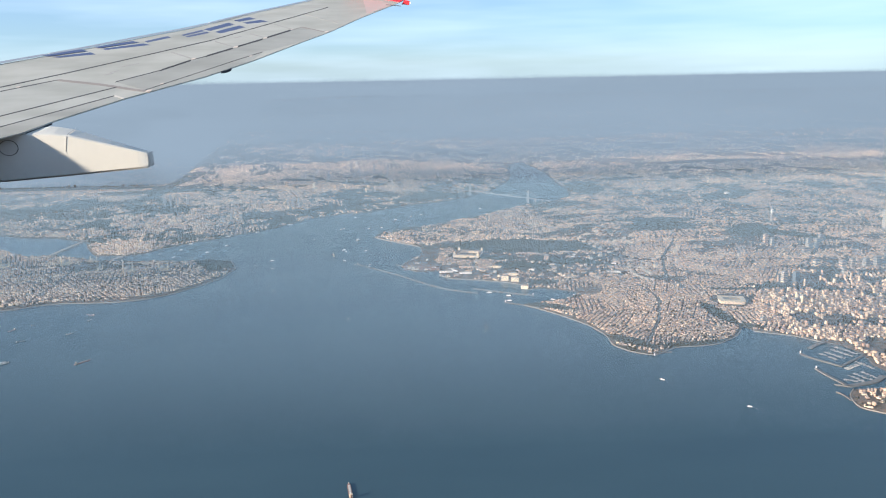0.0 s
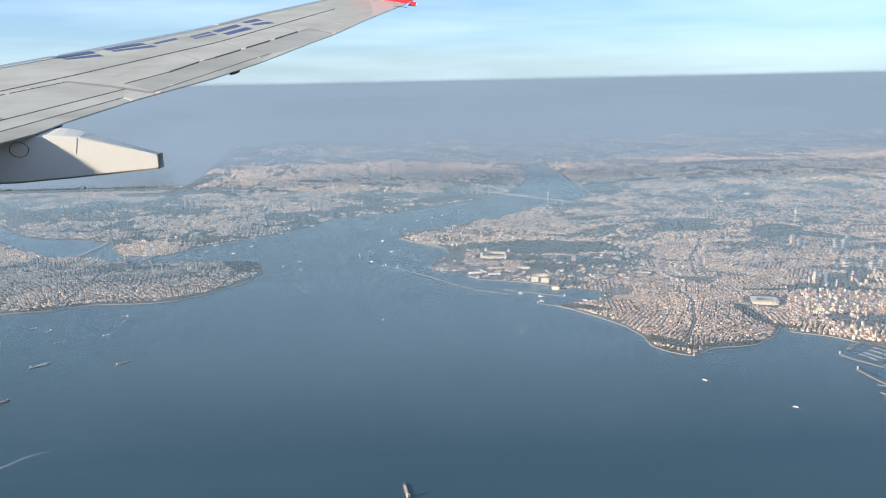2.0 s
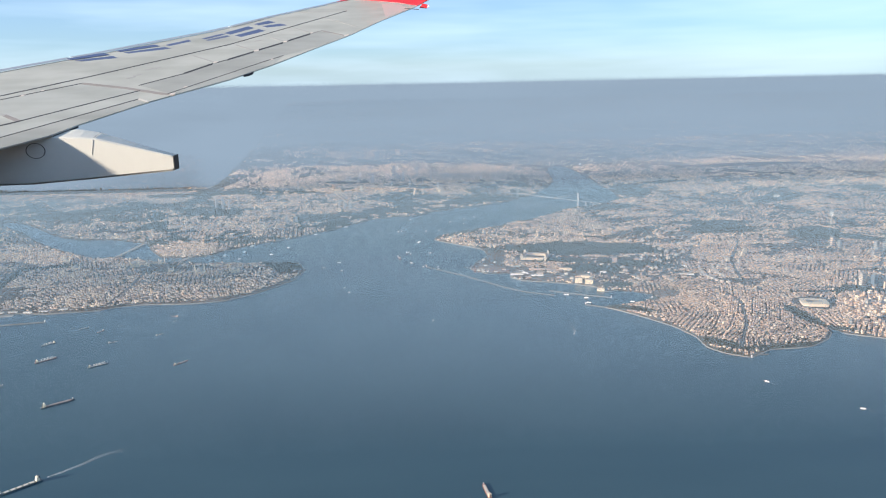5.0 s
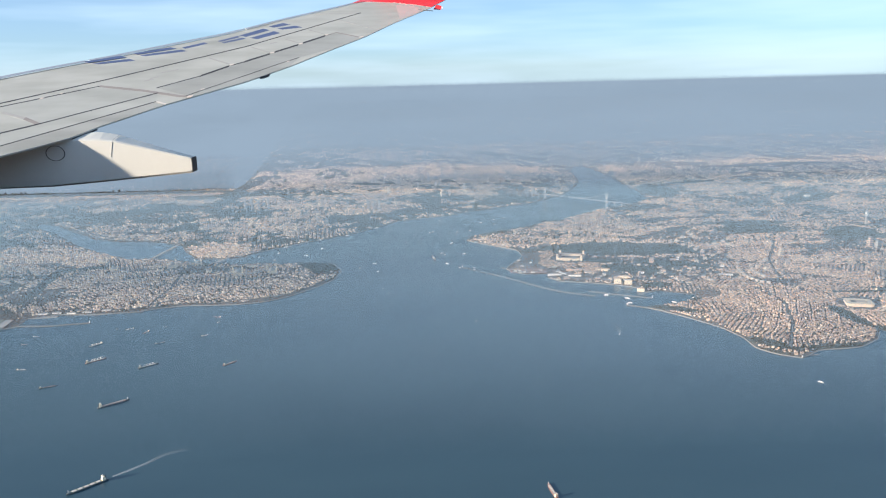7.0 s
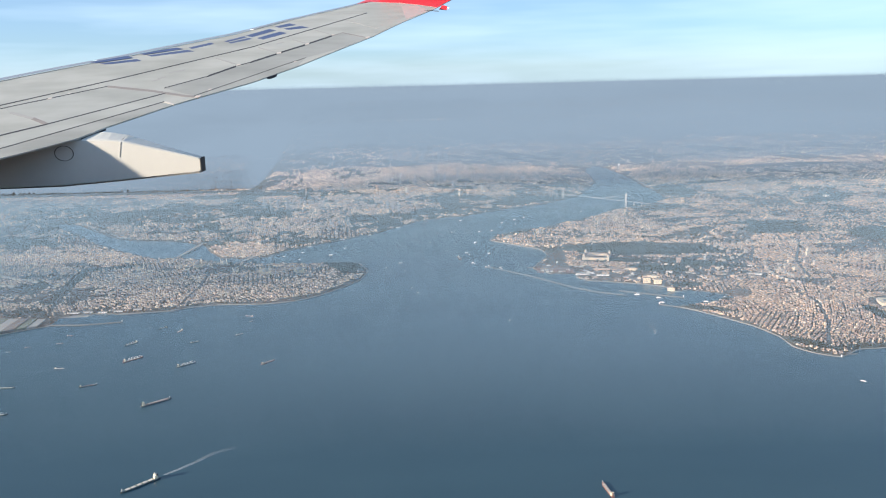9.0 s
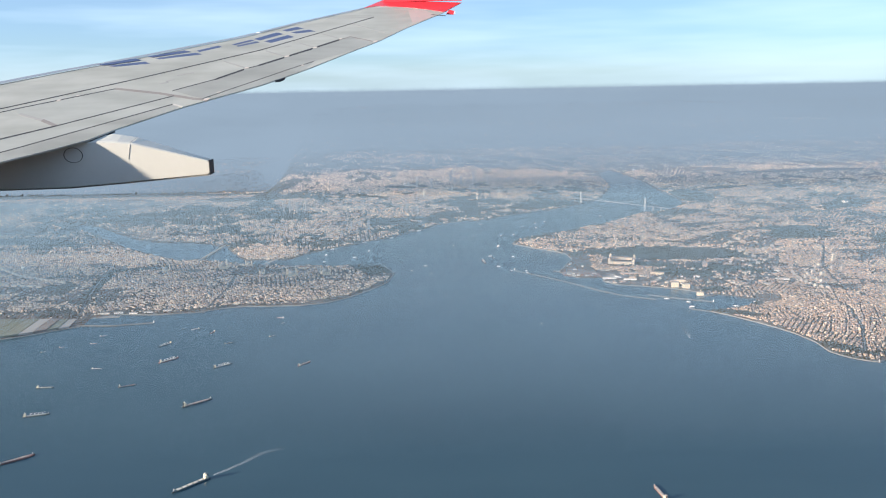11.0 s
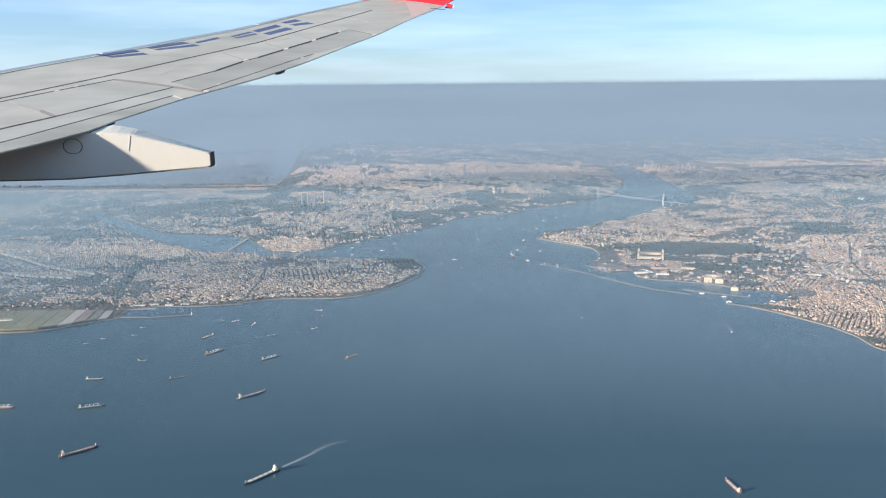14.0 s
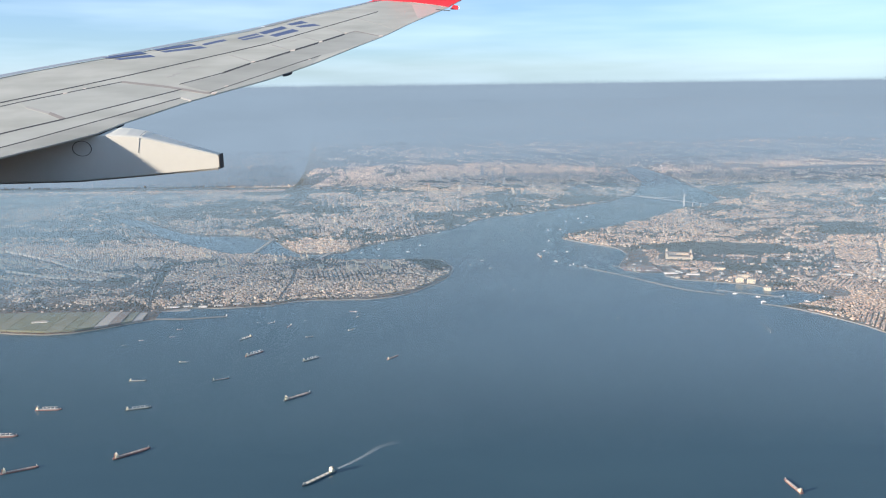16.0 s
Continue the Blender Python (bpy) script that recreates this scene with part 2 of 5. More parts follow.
# main roads, each a line in the plan
STREETS = [[(296, 668), (332, 651), (345, 643), (358, 634), (371, 626), (400, 618), (450, 612)],
         [(-122, 694), (-140, 680), (-162, 676), (-186, 678), (-206, 682), (-227, 677), (-244, 660), (-279, 655), (-309, 659), (-336, 650)],
         [(240, 690), (270, 720), (300, 760), (330, 830), (340, 900)],
         [(420, 700), (470, 715), (520, 790), (560, 860)],
         [(-345, 650), (-357, 692), (-371, 752), (-381, 802), (-353, 810), (-318, 833)],
         [(262, 522), (285, 570), (300, 620), (300, 660)],
         [(372, 626), (386, 585), (396, 548)],
         [(432, 560), (420, 620), (426, 690)]]
AVENUES = [[(332, 651), (330, 700), (345, 760), (380, 830)],
         [(300, 764), (360, 742), (430, 737), (500, 730)],
         [(-356, 702), (-280, 720), (-200, 731), (-122, 745)],
         [(-238, 668), (-235, 720), (-242, 800)],
         [(-160, 908), (-150, 960), (-120, 1020), (-60, 1080)],
         [(-230, 925), (-180, 990), (-150, 1090)],
         [(105, 860), (150, 900), (230, 950), (290, 1000)],
         [(-568, 847), (-499, 805), (-462, 775), (-392, 738), (-366, 728)],
         [(-523, 761), (-456, 736), (-409, 727), (-366, 716)],
         [(290, 1082), (330, 1050), (400, 1000), (470, 960), (580, 900)]]
ROADS = STREETS + AVENUES


def road_distance(px, py):
    best = np.full(px.shape, 1e9)
    for line in ROADS:
        for (x0, y0), (x1, y1) in zip(line, line[1:]):
            dx, dy = x1 - x0, y1 - y0
            t = np.clip(((px - x0) * dx + (py - y0) * dy) / (dx * dx + dy * dy), 0, 1)
            best = np.minimum(best, np.hypot(px - x0 - t * dx, py - y0 - t * dy))
    return best


def western_basin(px, py):
    """How far a point lies within the low country behind the western suburbs, 0 to 1, and how deep that is there."""
    side = np.clip((-292 - 0.137 * (py - 1300) - px) / 60, 0, 1)
    side = side * side * (3 - 2 * side)
    outer = np.clip((-0.62 * py - px) / 250, 0, 1) * np.clip((py - 1300) / 300, 0, 1)
    return side, np.interp(py, (1300, 3000, 3400, 4900), (0, 246.5, 287, 295)) + 95 * outer


# parks, cemeteries and wooded slopes: centre, half length, half width, turn
PARKS_EAST = [(210, 828, 76, 31, -14), (205, 745, 30, 12, -20), (384, 897, 40, 26, -5), (474, 850, 36, 26, 60), (228, 652, 14, 9, -40), (206, 622, 26, 6, -33), (250, 534, 26, 6, -48), (244, 519, 22, 4, -35),
         (298, 524, 34, 4, 5), (336, 585, 26, 7, 100), (348, 560, 16, 4, -35), (545, 1110, 46, 22, 25), (500, 830, 60, 14, -35), (247, 758, 44, 10, -25), (214, 690, 14, 6, 0), (176, 780, 34, 9, -20),
         (500, 830, 60, 14, -35), (362, 1230, 28, 60, 0), (395, 935, 42, 14, -5), (640, 1450, 120, 16, -8), (300, 1082, 40, 20, 30)]
PARKS_WEST = [(-110, 1045, 28, 28, 0), (-55, 1062, 30, 14, -35), (3, 1150, 9, 46, 0), (48, 1180, 30, 16, -20), (-100, 1310, 24, 16, 0), (-352, 1290, 60, 34, 10), (-290, 1120, 30, 16, 20), (-345, 1062, 34, 14, 15),
         (-110, 796, 16, 30, 30), (-366, 738, 6, 58, 9), (-345, 806, 34, 6, 20), (-20, 1085, 40, 14, 25), (120, 1165, 60, 22, 30), (190, 1290, 24, 12, -15), (440, 1300, 40, 14, 10),
         (-440, 1130, 110, 30, 25), (-310, 1010, 20, 8, 30), (-260, 1090, 70, 10, 20), (-560, 950, 90, 20, -10), (-600, 760, 120, 14, 0), (384, 418, 16, 8, 20), (420, 640, 40, 5, -20), (395, 640, 40, 4, -8)]


def park_cover(px, py):
    c = np.zeros(px.shape)
    for x, y, a, b, turn in PARKS_EAST + PARKS_WEST:
        k, s = math.cos(radians(turn)), math.sin(radians(turn))
        u, v = ((px - x) * k + (py - y) * s) / a, ((py - y) * k - (px - x) * s) / b
        w = u * u + v * v + 0.7 * (smooth_noise(px, py, 9, 5) - 0.5)
        c = np.maximum(c, np.clip((1.15 - w) * 4, 0, 1))
    far = np.clip((py - 700) / 900, 0, 1)
    run = np.minimum(py, 1000) * 1.9 + np.maximum(py - 1000, 0) * 0.75
    wild = smooth_noise(px + 0.6 * py, run, 70, 6) * 0.36 + smooth_noise(px + 0.5 * py, run * 0.9, 26, 7) * 0.32 + smooth_noise(px, py, 9, 8) * 0.32
    wild = wild + 0.085 * np.clip((200 - px) / 50, 0, 1) * np.clip((py - 880) / 40, 0, 1)
    quiet = np.clip((px - 60) / 60, 0, 1) * np.clip((470 - px) / 60, 0, 1) * np.clip((800 - py) / 60, 0, 1)
    quiet = np.maximum(quiet, np.clip((px + 345) / 30, 0, 1) * np.clip((-60 - px) / 20, 0, 1) * np.clip((860 - py) / 40, 0, 1))
    quiet = np.maximum(quiet, 0.12 * np.clip((-300 - px) / 30, 0, 1) * np.clip((900 - py) / 60, 0, 1))
    quiet = np.maximum(quiet, 0.18 * np.clip((px - 60) / 60, 0, 1) * np.clip((600 - px) / 60, 0, 1) * np.clip((1160 - py) / 60, 0, 1))
    wild = wild - 0.5 * quiet
    side = western_basin(px, py)[0]
    flank = 4 * side * (1 - side) * np.clip((py - 1150) / 60, 0, 1)
    wild = wild + 0.35 * flank + side * (0.02 * np.clip((py - 1200) / 60, 0, 1) - 0.38 * np.clip((py - 2800) / 100, 0, 1))
    return np.maximum(c, np.clip((wild - (0.655 - 0.06 * far)) * 9, 0, 1))


def land_height(px, py):
    d = np.maximum(inside_distance(px, py, ASIA), inside_distance(px, py, EUROPE))
    d = d + (smooth_noise(px, py, 7, 3) - 0.5) * 1.6 * (np.abs(d) > 0.2)
    rise = np.clip(d / 260, 0, 1) ** 1.2
    hills = smooth_noise(px, py, 190, 1) * 0.65 + smooth_noise(px, py, 60, 2) * 0.35
    far = np.clip((py - 1500) / 2000, 0, 1)
    z = np.clip(d * 0.16, -1.5, 0.45) + np.clip(d / 30, 0, 1) * 1.0 + rise * hills * (17 + 8 * far)
    side, depth = western_basin(px, py)
    lower = np.clip((-150 - 0.137 * (py - 1300) - px) / 200, 0, 1)
    lower = lower * lower * (3 - 2 * lower)
    level = 1 - lower * np.clip((py - 1000) / 250, 0, 1) * 0.85 + side * np.clip((py - 3050) / 300, 0, 1) * 1.9
    return z * level - side * depth, d


def axis(*runs):
    out = []
    for a, b, step in runs:
        out += list(np.arange(a, b, step))
    return np.array(out + [runs[-1][1]], dtype=float)


GX = axis((-4900, -1500, 170), (-1500, -620, 22), (-620, 640, 4), (640, 1500, 22), (1500, 4900, 170))
GY = axis((-1500, 340, 115), (340, 980, 4), (980, 1300, 6), (1300, 1800, 11), (1800, 4900, 70))
gx, gy = np.meshgrid(GX, GY)
gz = land_height(gx, gy)[0]
nx, ny = len(GX), len(GY)
ids = np.arange(nx * ny).reshape(ny, nx)
quads = np.stack([ids[:-1, :-1], ids[:-1, 1:], ids[1:, 1:], ids[1:, :-1]], axis=-1).reshape(-1, 4)
ground = link("ground", np.stack([gx, gy, gz], axis=-1).reshape(-1, 3), quads, [ground_material()], smooth=True)
tagged(ground, "low hilly land with paved town ground, parks and dark woods", "ground", kind="structure")
cover = ground.data.attributes.new("cover", "FLOAT", "POINT")
cover.data.foreach_set("value", park_cover(gx, gy).ravel().astype(np.float32))


def water_sheet(radius, label):
    """The sea as one round sheet, cut away under the low western country, where it would lie above the land."""
    rim = [(radius * math.cos(t), radius * math.sin(t)) for t in (2 * math.pi * k / 128 for k in range(128))]
    edge = math.sqrt(radius ** 2 - 1250 ** 2)
    south = [p for p in rim[64:] + rim[:64] if p[1] < 1249]
    south = sorted(south, key=lambda p: (math.atan2(p[1], p[0]) - math.atan2(1250, -edge)) % (2 * math.pi))
    north = [p for p in rim if p[1] > 1251 and p[0] > -59]
    bm = bmesh.new()
    bm.faces.new([bm.verts.new((x, y, 0)) for x, y in [(-edge, 1250)] + south + [(edge, 1250)]])
    bm.faces.new([bm.verts.new((x, y, 0)) for x, y in [(-60, 1250), (edge, 1250)] + north + [(-60, math.sqrt(radius ** 2 - 3600))]])
    return tagged(part("water", bm, water_material(), None, label), "", "water", kind="structure")


water_sheet(4940, "calm blue-grey sea and strait with fine ripples")


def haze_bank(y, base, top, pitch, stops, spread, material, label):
    """Thin opaque level strips that imitate haze, one above the other, thicker where it should look denser. spread:
    places along the bank and how much thicker the strips are there.
    """
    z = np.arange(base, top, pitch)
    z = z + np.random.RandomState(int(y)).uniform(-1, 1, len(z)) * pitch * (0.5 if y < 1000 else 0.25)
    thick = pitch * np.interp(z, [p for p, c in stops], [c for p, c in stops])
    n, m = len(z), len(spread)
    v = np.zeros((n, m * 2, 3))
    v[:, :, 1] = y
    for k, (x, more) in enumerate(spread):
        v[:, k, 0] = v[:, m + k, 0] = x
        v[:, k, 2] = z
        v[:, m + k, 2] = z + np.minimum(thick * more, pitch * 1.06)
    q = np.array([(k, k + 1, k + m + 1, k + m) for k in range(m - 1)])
    ob = link("haze_strips", v.reshape(-1, 3), (q[None] + np.arange(n)[:, None, None] * m * 2).reshape(-1, 4), [material])
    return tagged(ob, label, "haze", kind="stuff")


HAZE, HAZE_GLOW = haze_material("haze_tint", (0.186, 0.286, 0.390)), haze_material("haze_glow_far", (0.138, 0.169, 0.195), True)
# over the water and the shores: blue diffuse strips in place of haze
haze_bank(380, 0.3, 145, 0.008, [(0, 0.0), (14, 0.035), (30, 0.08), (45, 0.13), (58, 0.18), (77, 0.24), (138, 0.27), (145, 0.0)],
          [(-4600, 0.45), (-330, 0.45), (330, 1.75), (600, 2.2), (4600, 2.2)], HAZE, "thin blue strips imitating haze over the near water")
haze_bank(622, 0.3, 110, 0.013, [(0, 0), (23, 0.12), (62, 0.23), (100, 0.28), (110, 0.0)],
          [(-4600, 3.2), (-440, 3.2), (-330, 2.0), (-230, 1.2), (-110, 0.94), (150, 0.96), (280, 1.3), (4600, 1.4)], HAZE, "thin blue strips imitating haze over the shores")
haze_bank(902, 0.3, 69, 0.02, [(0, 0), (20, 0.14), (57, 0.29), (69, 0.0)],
          [(-4600, 1.9), (-570, 1.9), (-290, 1.15), (4600, 1.1)], HAZE, "thin blue strips imitating haze before the hills")
# from here on the strips emit light themselves to imitate haze
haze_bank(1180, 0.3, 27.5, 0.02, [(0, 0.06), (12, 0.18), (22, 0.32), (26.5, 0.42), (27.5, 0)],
          [(-4600, 1.2), (-590, 1.2), (-330, 1.0), (-265, 0.0)], HAZE_GLOW, "thin glowing blue-grey strips imitating haze over the western heights")
# over the far hills, and further off over the low country in the west: glowing strips in place of haze
FAR_HAZE = [(1252, 124, 0.028, [(0, 0.22), (8, 0.30), (16, 0.47), (25, 0.61), (40, 0.71), (74, 0.80), (95, 0.80), (112, 0.80), (119, 0.3), (124, 0.0)], (-338, -300), 1.45, "glowing blue-grey strips imitating haze over the far hills"),
            (1560, 100, 0.055, [(0, 0.24), (12, 0.34), (25, 0.42), (50, 0.60), (100, 0.90)], (-352, -325), 1.0, "glowing blue-grey strips imitating haze behind the far hills"),
            (1562, 172, 0.055, [(99.9, 0.0), (100, 0.90), (160, 0.6), (172, 0.0)], (-352, -325), 1.0, "pale glowing strips imitating upper haze behind the far hills"),
            (2000, 150, 0.093, [(0, 0.3), (15, 0.62), (50, 0.82), (85, 0.93), (130, 0.9), (150, 0.1)], (-425, -385), 1.0, "dense glowing blue-grey strips imitating haze over the far hills")]
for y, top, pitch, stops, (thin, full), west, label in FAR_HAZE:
    haze_bank(y, 100.0 if y == 1562 else 0.3, top, pitch, stops, [(thin, 0.0), (full, 1.0), (4600, 1.0)], HAZE_GLOW, label)
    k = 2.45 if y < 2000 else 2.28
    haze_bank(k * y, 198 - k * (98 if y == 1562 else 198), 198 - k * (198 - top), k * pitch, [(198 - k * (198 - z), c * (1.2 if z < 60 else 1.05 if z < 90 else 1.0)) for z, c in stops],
              [(-4900, west), (-0.5 * k * y, west), (-0.25 * k * y, 1.0), (-0.205 * k * y, 1.0), (-0.125 * k * y, 0.0)], HAZE_GLOW, label + " and the low western country")
# horizon haze imitated by a nearly solid glowing band
haze_bank(4600, -320, 122, 0.25, [(0, 1.06), (94, 1.06), (98, 0.8), (104, 0.25), (112, 0.0)], [(-4600, 1.0), (4600, 1.0)], haze_material("haze_glow_horizon", (0.134, 0.161, 0.186), True), "glowing grey strips imitating haze along the horizon")

# ---- the town ----
def lots(x0, x1, y0, y1, lot, seed, grow=1.0):
    """Building lots along the streets of many small districts: centre, size, height and turn of each."""
    rng = np.random.RandomState(seed)
    cell = lot * 24
    out = []
    nxc, nyc = int((x1 - x0) / cell) + 1, int((y1 - y0) / cell) + 1
    seeds = np.stack(np.meshgrid(np.arange(nxc), np.arange(nyc)), axis=-1).reshape(-1, 2) * cell + (x0, y0) + rng.rand(nxc * nyc, 2) * cell
    for k, (sx, sy) in enumerate(seeds):
        ang = rng.uniform(0, math.pi)
        n = 21
        i, j = np.meshgrid(np.arange(-n, n + 1), np.arange(-n, n + 1))
        i, j = i.ravel(), j.ravel()
        # a street after every second row, a cross street after every seventh lot
        u = i * lot * 1.35 + np.floor(i / 5) * lot * 0.6
        v = j * lot * 0.86 + np.floor(j / 2) * lot * 0.95
        u, v = u + rng.randn(u.size) * lot * 0.13, v + rng.randn(u.size) * lot * 0.12
        x, y = sx + u * math.cos(ang) - v * math.sin(ang), sy + u * math.sin(ang) + v * math.cos(ang)
        own = np.full(x.shape, True)
        d0 = np.hypot(x - sx, y - sy)
        near = np.hypot(seeds[:, 0] - sx, seeds[:, 1] - sy) < cell * 2.6
        for m in np.nonzero(near)[0]:
            if m != k:
                own &= np.hypot(x - seeds[m, 0], y - seeds[m, 1]) > d0
        own &= (x > x0) & (x < x1) & (y > y0) & (y < y1)
        x, y = x[own], y[own]
        if x.size:
            w = lot * rng.uniform(0.60, 1.38, x.size) * np.where(rng.rand(x.size) < 0.05, 1.5, 1.0)
            l = lot * rng.uniform(0.50, 0.84, x.size)
            out.append(np.stack([x, y, w, l, np.full(x.size, ang)], axis=-1))
    a = np.concatenate(out)
    z, d = land_height(a[:, 0], a[:, 1])
    run = np.minimum(a[:, 1], 1000) * 1.8 + np.maximum(a[:, 1] - 1000, 0) * 0.7
    patch = 0.45 * smooth_noise(a[:, 0] + 0.3 * a[:, 1], run, 48, 11) + 0.35 * smooth_noise(a[:, 0], run * 0.8, 17, 14) + 0.2 * smooth_noise(a[:, 0], a[:, 1], 6, 15)
    full = np.clip(0.5 + (patch - fullness(a[:, 0], a[:, 1])) * 7.0, 0.05, 0.95) - 0.15 * tall_quarter(a[:, 0], a[:, 1])
    shore = np.where((a[:, 0] < -90) & (a[:, 1] < 770), 5.0, 2.2)
    keep = (d > shore + lot * 0.5) & (park_cover(a[:, 0], a[:, 1]) < 0.35) & (rng.rand(len(a)) < full)
    keep &= road_distance(a[:, 0], a[:, 1]) > 0.9 + lot * 0.5
    keep &= ~kept_free(a[:, 0], a[:, 1])
    a, z = a[keep], z[keep]
    h = 0.35 + 0.40 * smooth_noise(a[:, 0], a[:, 1], 35, 12) + rng.gamma(1.2, 0.28, len(a))
    tall = tall_quarter(a[:, 0], a[:, 1])
    a[:, 2:4] *= (1 + 0.3 * tall)[:, None]
    h = h * (1 + 1.7 * tall_quarter(a[:, 0], a[:, 1]) * rng.uniform(0.3, 1.2, len(a)))
    return np.c_[a, h * grow, z]


def tall_quarter(x, y):
    """Where the houses are taller and stand further apart."""
    return np.clip((x - 345 - 0.25 * (y - 520)) / 25, 0, 1) * np.clip((700 - y) / 40, 0, 1) * np.clip((y - 470) / 20, 0, 1)


def fullness(x, y):
    """How easily a lot stays empty: low in the old quarters, higher on the hills and round the harbour."""
    core = np.clip((x - 225) / 20, 0, 1) * np.clip((370 - x) / 30, 0, 1) * np.clip((690 - y) / 30, 0, 1)
    old = np.clip((x + 330) / 40, 0, 1) * np.clip((-80 - x) / 10, 0, 1) * np.clip((790 - y) / 40, 0, 1)
    ridge = np.clip((x - 40) / 40, 0, 1) * np.clip((240 - x) / 40, 0, 1) * np.clip((y - 850) / 30, 0, 1) * np.clip((1010 - y) / 30, 0, 1)
    campus = np.clip(1.4 - np.hypot((x - 215) / 60, (y - 755) / 45), 0, 1)
    west = np.clip((-340 - x) / 40, 0, 1) * np.clip((720 - y) / 40, 0, 1)
    back = np.clip(y - 1000, 0, 600)
    hill = np.clip((x + 290 + back * 0.6) / 30, 0, 1) * np.clip((40 + back * 0.4 - x) / 40, 0, 1) * np.clip((y - 860) / 20, 0, 1) * np.clip((1560 - y) / 80, 0, 1)
    return 0.44 - 0.20 * hill - 0.22 * core - 0.10 * old - 0.16 * ridge + 0.18 * campus + 0.08 * west


# plots that hold landmarks or open ground: centre and radius
FREE = [(358, 614, 17), (153, 795, 21), (186, 697, 13), (196, 674, 7), (-462, 608, 30), (-440, 608, 30), (-410, 608, 30), (-380, 610, 28), (-352, 618, 22), (178, 722, 16), (126, 745, 22), (100, 760, 20), (150, 725, 14), (229, 764, 5), (420, 663, 8), (250, 660, 12), (290, 713, 8), (-258, 1137, 12), (519, 913, 8)]


def kept_free(x, y):
    k = np.zeros(x.shape, dtype=bool)
    for fx, fy, r in FREE:
        k |= np.hypot(x - fx, y - fy) < r
    return k


def town(name, rows, label, walls=None, hipped=True):
    """Houses of a quarter, walls and low hipped roofs, as one mass."""
    x, y, w, l, ang, h, z = rows.T
    n = len(x)
    c, s = np.cos(ang), np.sin(ang)
    v = np.zeros((n, 16, 3))
    for k, (ux, uy) in enumerate(((-1, -1), (1, -1), (1, 1), (-1, 1))):
        for level, (zz, shrink) in enumerate(((z - 1.2, 1.0), (z + h, 1.0), (z + h, 1.0), (z + h + 0.22 * np.minimum(w, l), 0.35))):
            px, py = ux * w / 2 * shrink, uy * l / 2 * shrink
            v[:, level * 4 + k, 0] = x + c * px - s * py
            v[:, level * 4 + k, 1] = y + s * px + c * py
            v[:, level * 4 + k, 2] = zz
    if not hipped:
        v = v[:, :8]
    q, mat = [], []
    for base, m in ((0, 0), (8, 1))[:2 if hipped else 1]:
        for k in range(4):
            q.append((base + k, base + (k + 1) % 4, base + 4 + (k + 1) % 4, base + 4 + k))
            mat.append(m)
    q.append((12, 13, 14, 15) if hipped else (4, 5, 6, 7))
    mat.append(1)
    q = (np.array(q)[None] + (np.arange(n) * (16 if hipped else 8))[:, None, None]).reshape(-1, 4)
    ob = link(name, v.reshape(-1, 3), q, [walls or wall_mat, roof_mat], np.tile(mat, n))
    return tagged(ob, label, "houses", kind="stuff")


def yard_trees(x0, x1, y0, y1, count, size, seed):
    """Small dark tree crowns in yards and streets between the houses."""
    rng = np.random.RandomState(seed)
    x, y = rng.uniform(x0, x1, count), rng.uniform(y0, y1, count)
    z, d = land_height(x, y)
    keep = (d > 1.6) & ~((x < -335) & (y < 626)) & ~kept_free(x, y) & (road_distance(x, y) > 1.6) & (smooth_noise(x, y, 14, 31) > rng.uniform(0.25, 0.75, count))
    x, y, z = x[keep], y[keep], z[keep]
    r = size * rng.uniform(0.5, 1.2, len(x))
    n = len(x)
    v = np.zeros((n, 9, 3))
    for k in range(4):
        t = np.full(n, k * math.pi / 2)
        for ring, (wide, high) in enumerate(((0.9, 0.3), (1.0, 0.9))):
            s = r * wide * rng.uniform(0.7, 1.25, n)
            v[:, ring * 4 + k] = np.stack([x + np.cos(t) * s, y + np.sin(t) * s, z + r * high * rng.uniform(0.8, 1.2, n)], axis=-1)
    v[:, 8] = np.stack([x, y, z + r * 1.6], axis=-1)
    q = [(k, (k + 1) % 4, 4 + (k + 1) % 4, 4 + k) for k in range(4)] + [(4, 5, 6, 8), (6, 7, 4, 8)]
    ob = link("yard_trees", v.reshape(-1, 3), (np.array(q)[None] + np.arange(n)[:, None, None] * 9).reshape(-1, 4), [leaf_mat])
    return tagged(ob, "small dark green trees in yards and streets", "trees", kind="stuff")


yard_trees(130, 640, 400, 830, 30000, 0.8, 61)
yard_trees(-640, -80, 590, 880, 20000, 0.9, 62)
yard_trees(30, 700, 830, 1200, 18000, 1.3, 63)
yard_trees(-640, 160, 880, 1200, 18000, 1.3, 64)
near_rows = lots(120, 640, 400, 830, 1.4, 21)
town("town_houses", lots(-640, -70, 590, 880, 1.65, 22, 1.25), "dense old-town houses, pale walls and brown roofs", pale_mat, False)
town("town_houses", lots(30, 760, 830, 1150, 1.8, 23), "dense hillside houses with pinkish walls and tiled roofs", None, False)
town("town_houses", lots(-760, 260, 850, 1150, 1.9, 24, 1.4), "dense hillside houses with pale walls and brown roofs", pale_mat, False)
town("town_houses", lots(-900, 960, 1150, 1430, 2.2, 25), "distant hazy quarters of apartment houses", pale_mat, False)
town("town_houses", lots(-1000, 1200, 1430, 1850, 2.7, 27), "more distant hazy quarters of apartment houses", None, False)
low_rows = lots(-3600, -500, 2900, 4300, 5.2, 28, 6.0)
low_rows = low_rows[western_basin(low_rows[:, 0], low_rows[:, 1])[0] > 0.9]
town("town_houses", low_rows, "distant hazy quarters in the low western country", None, False)
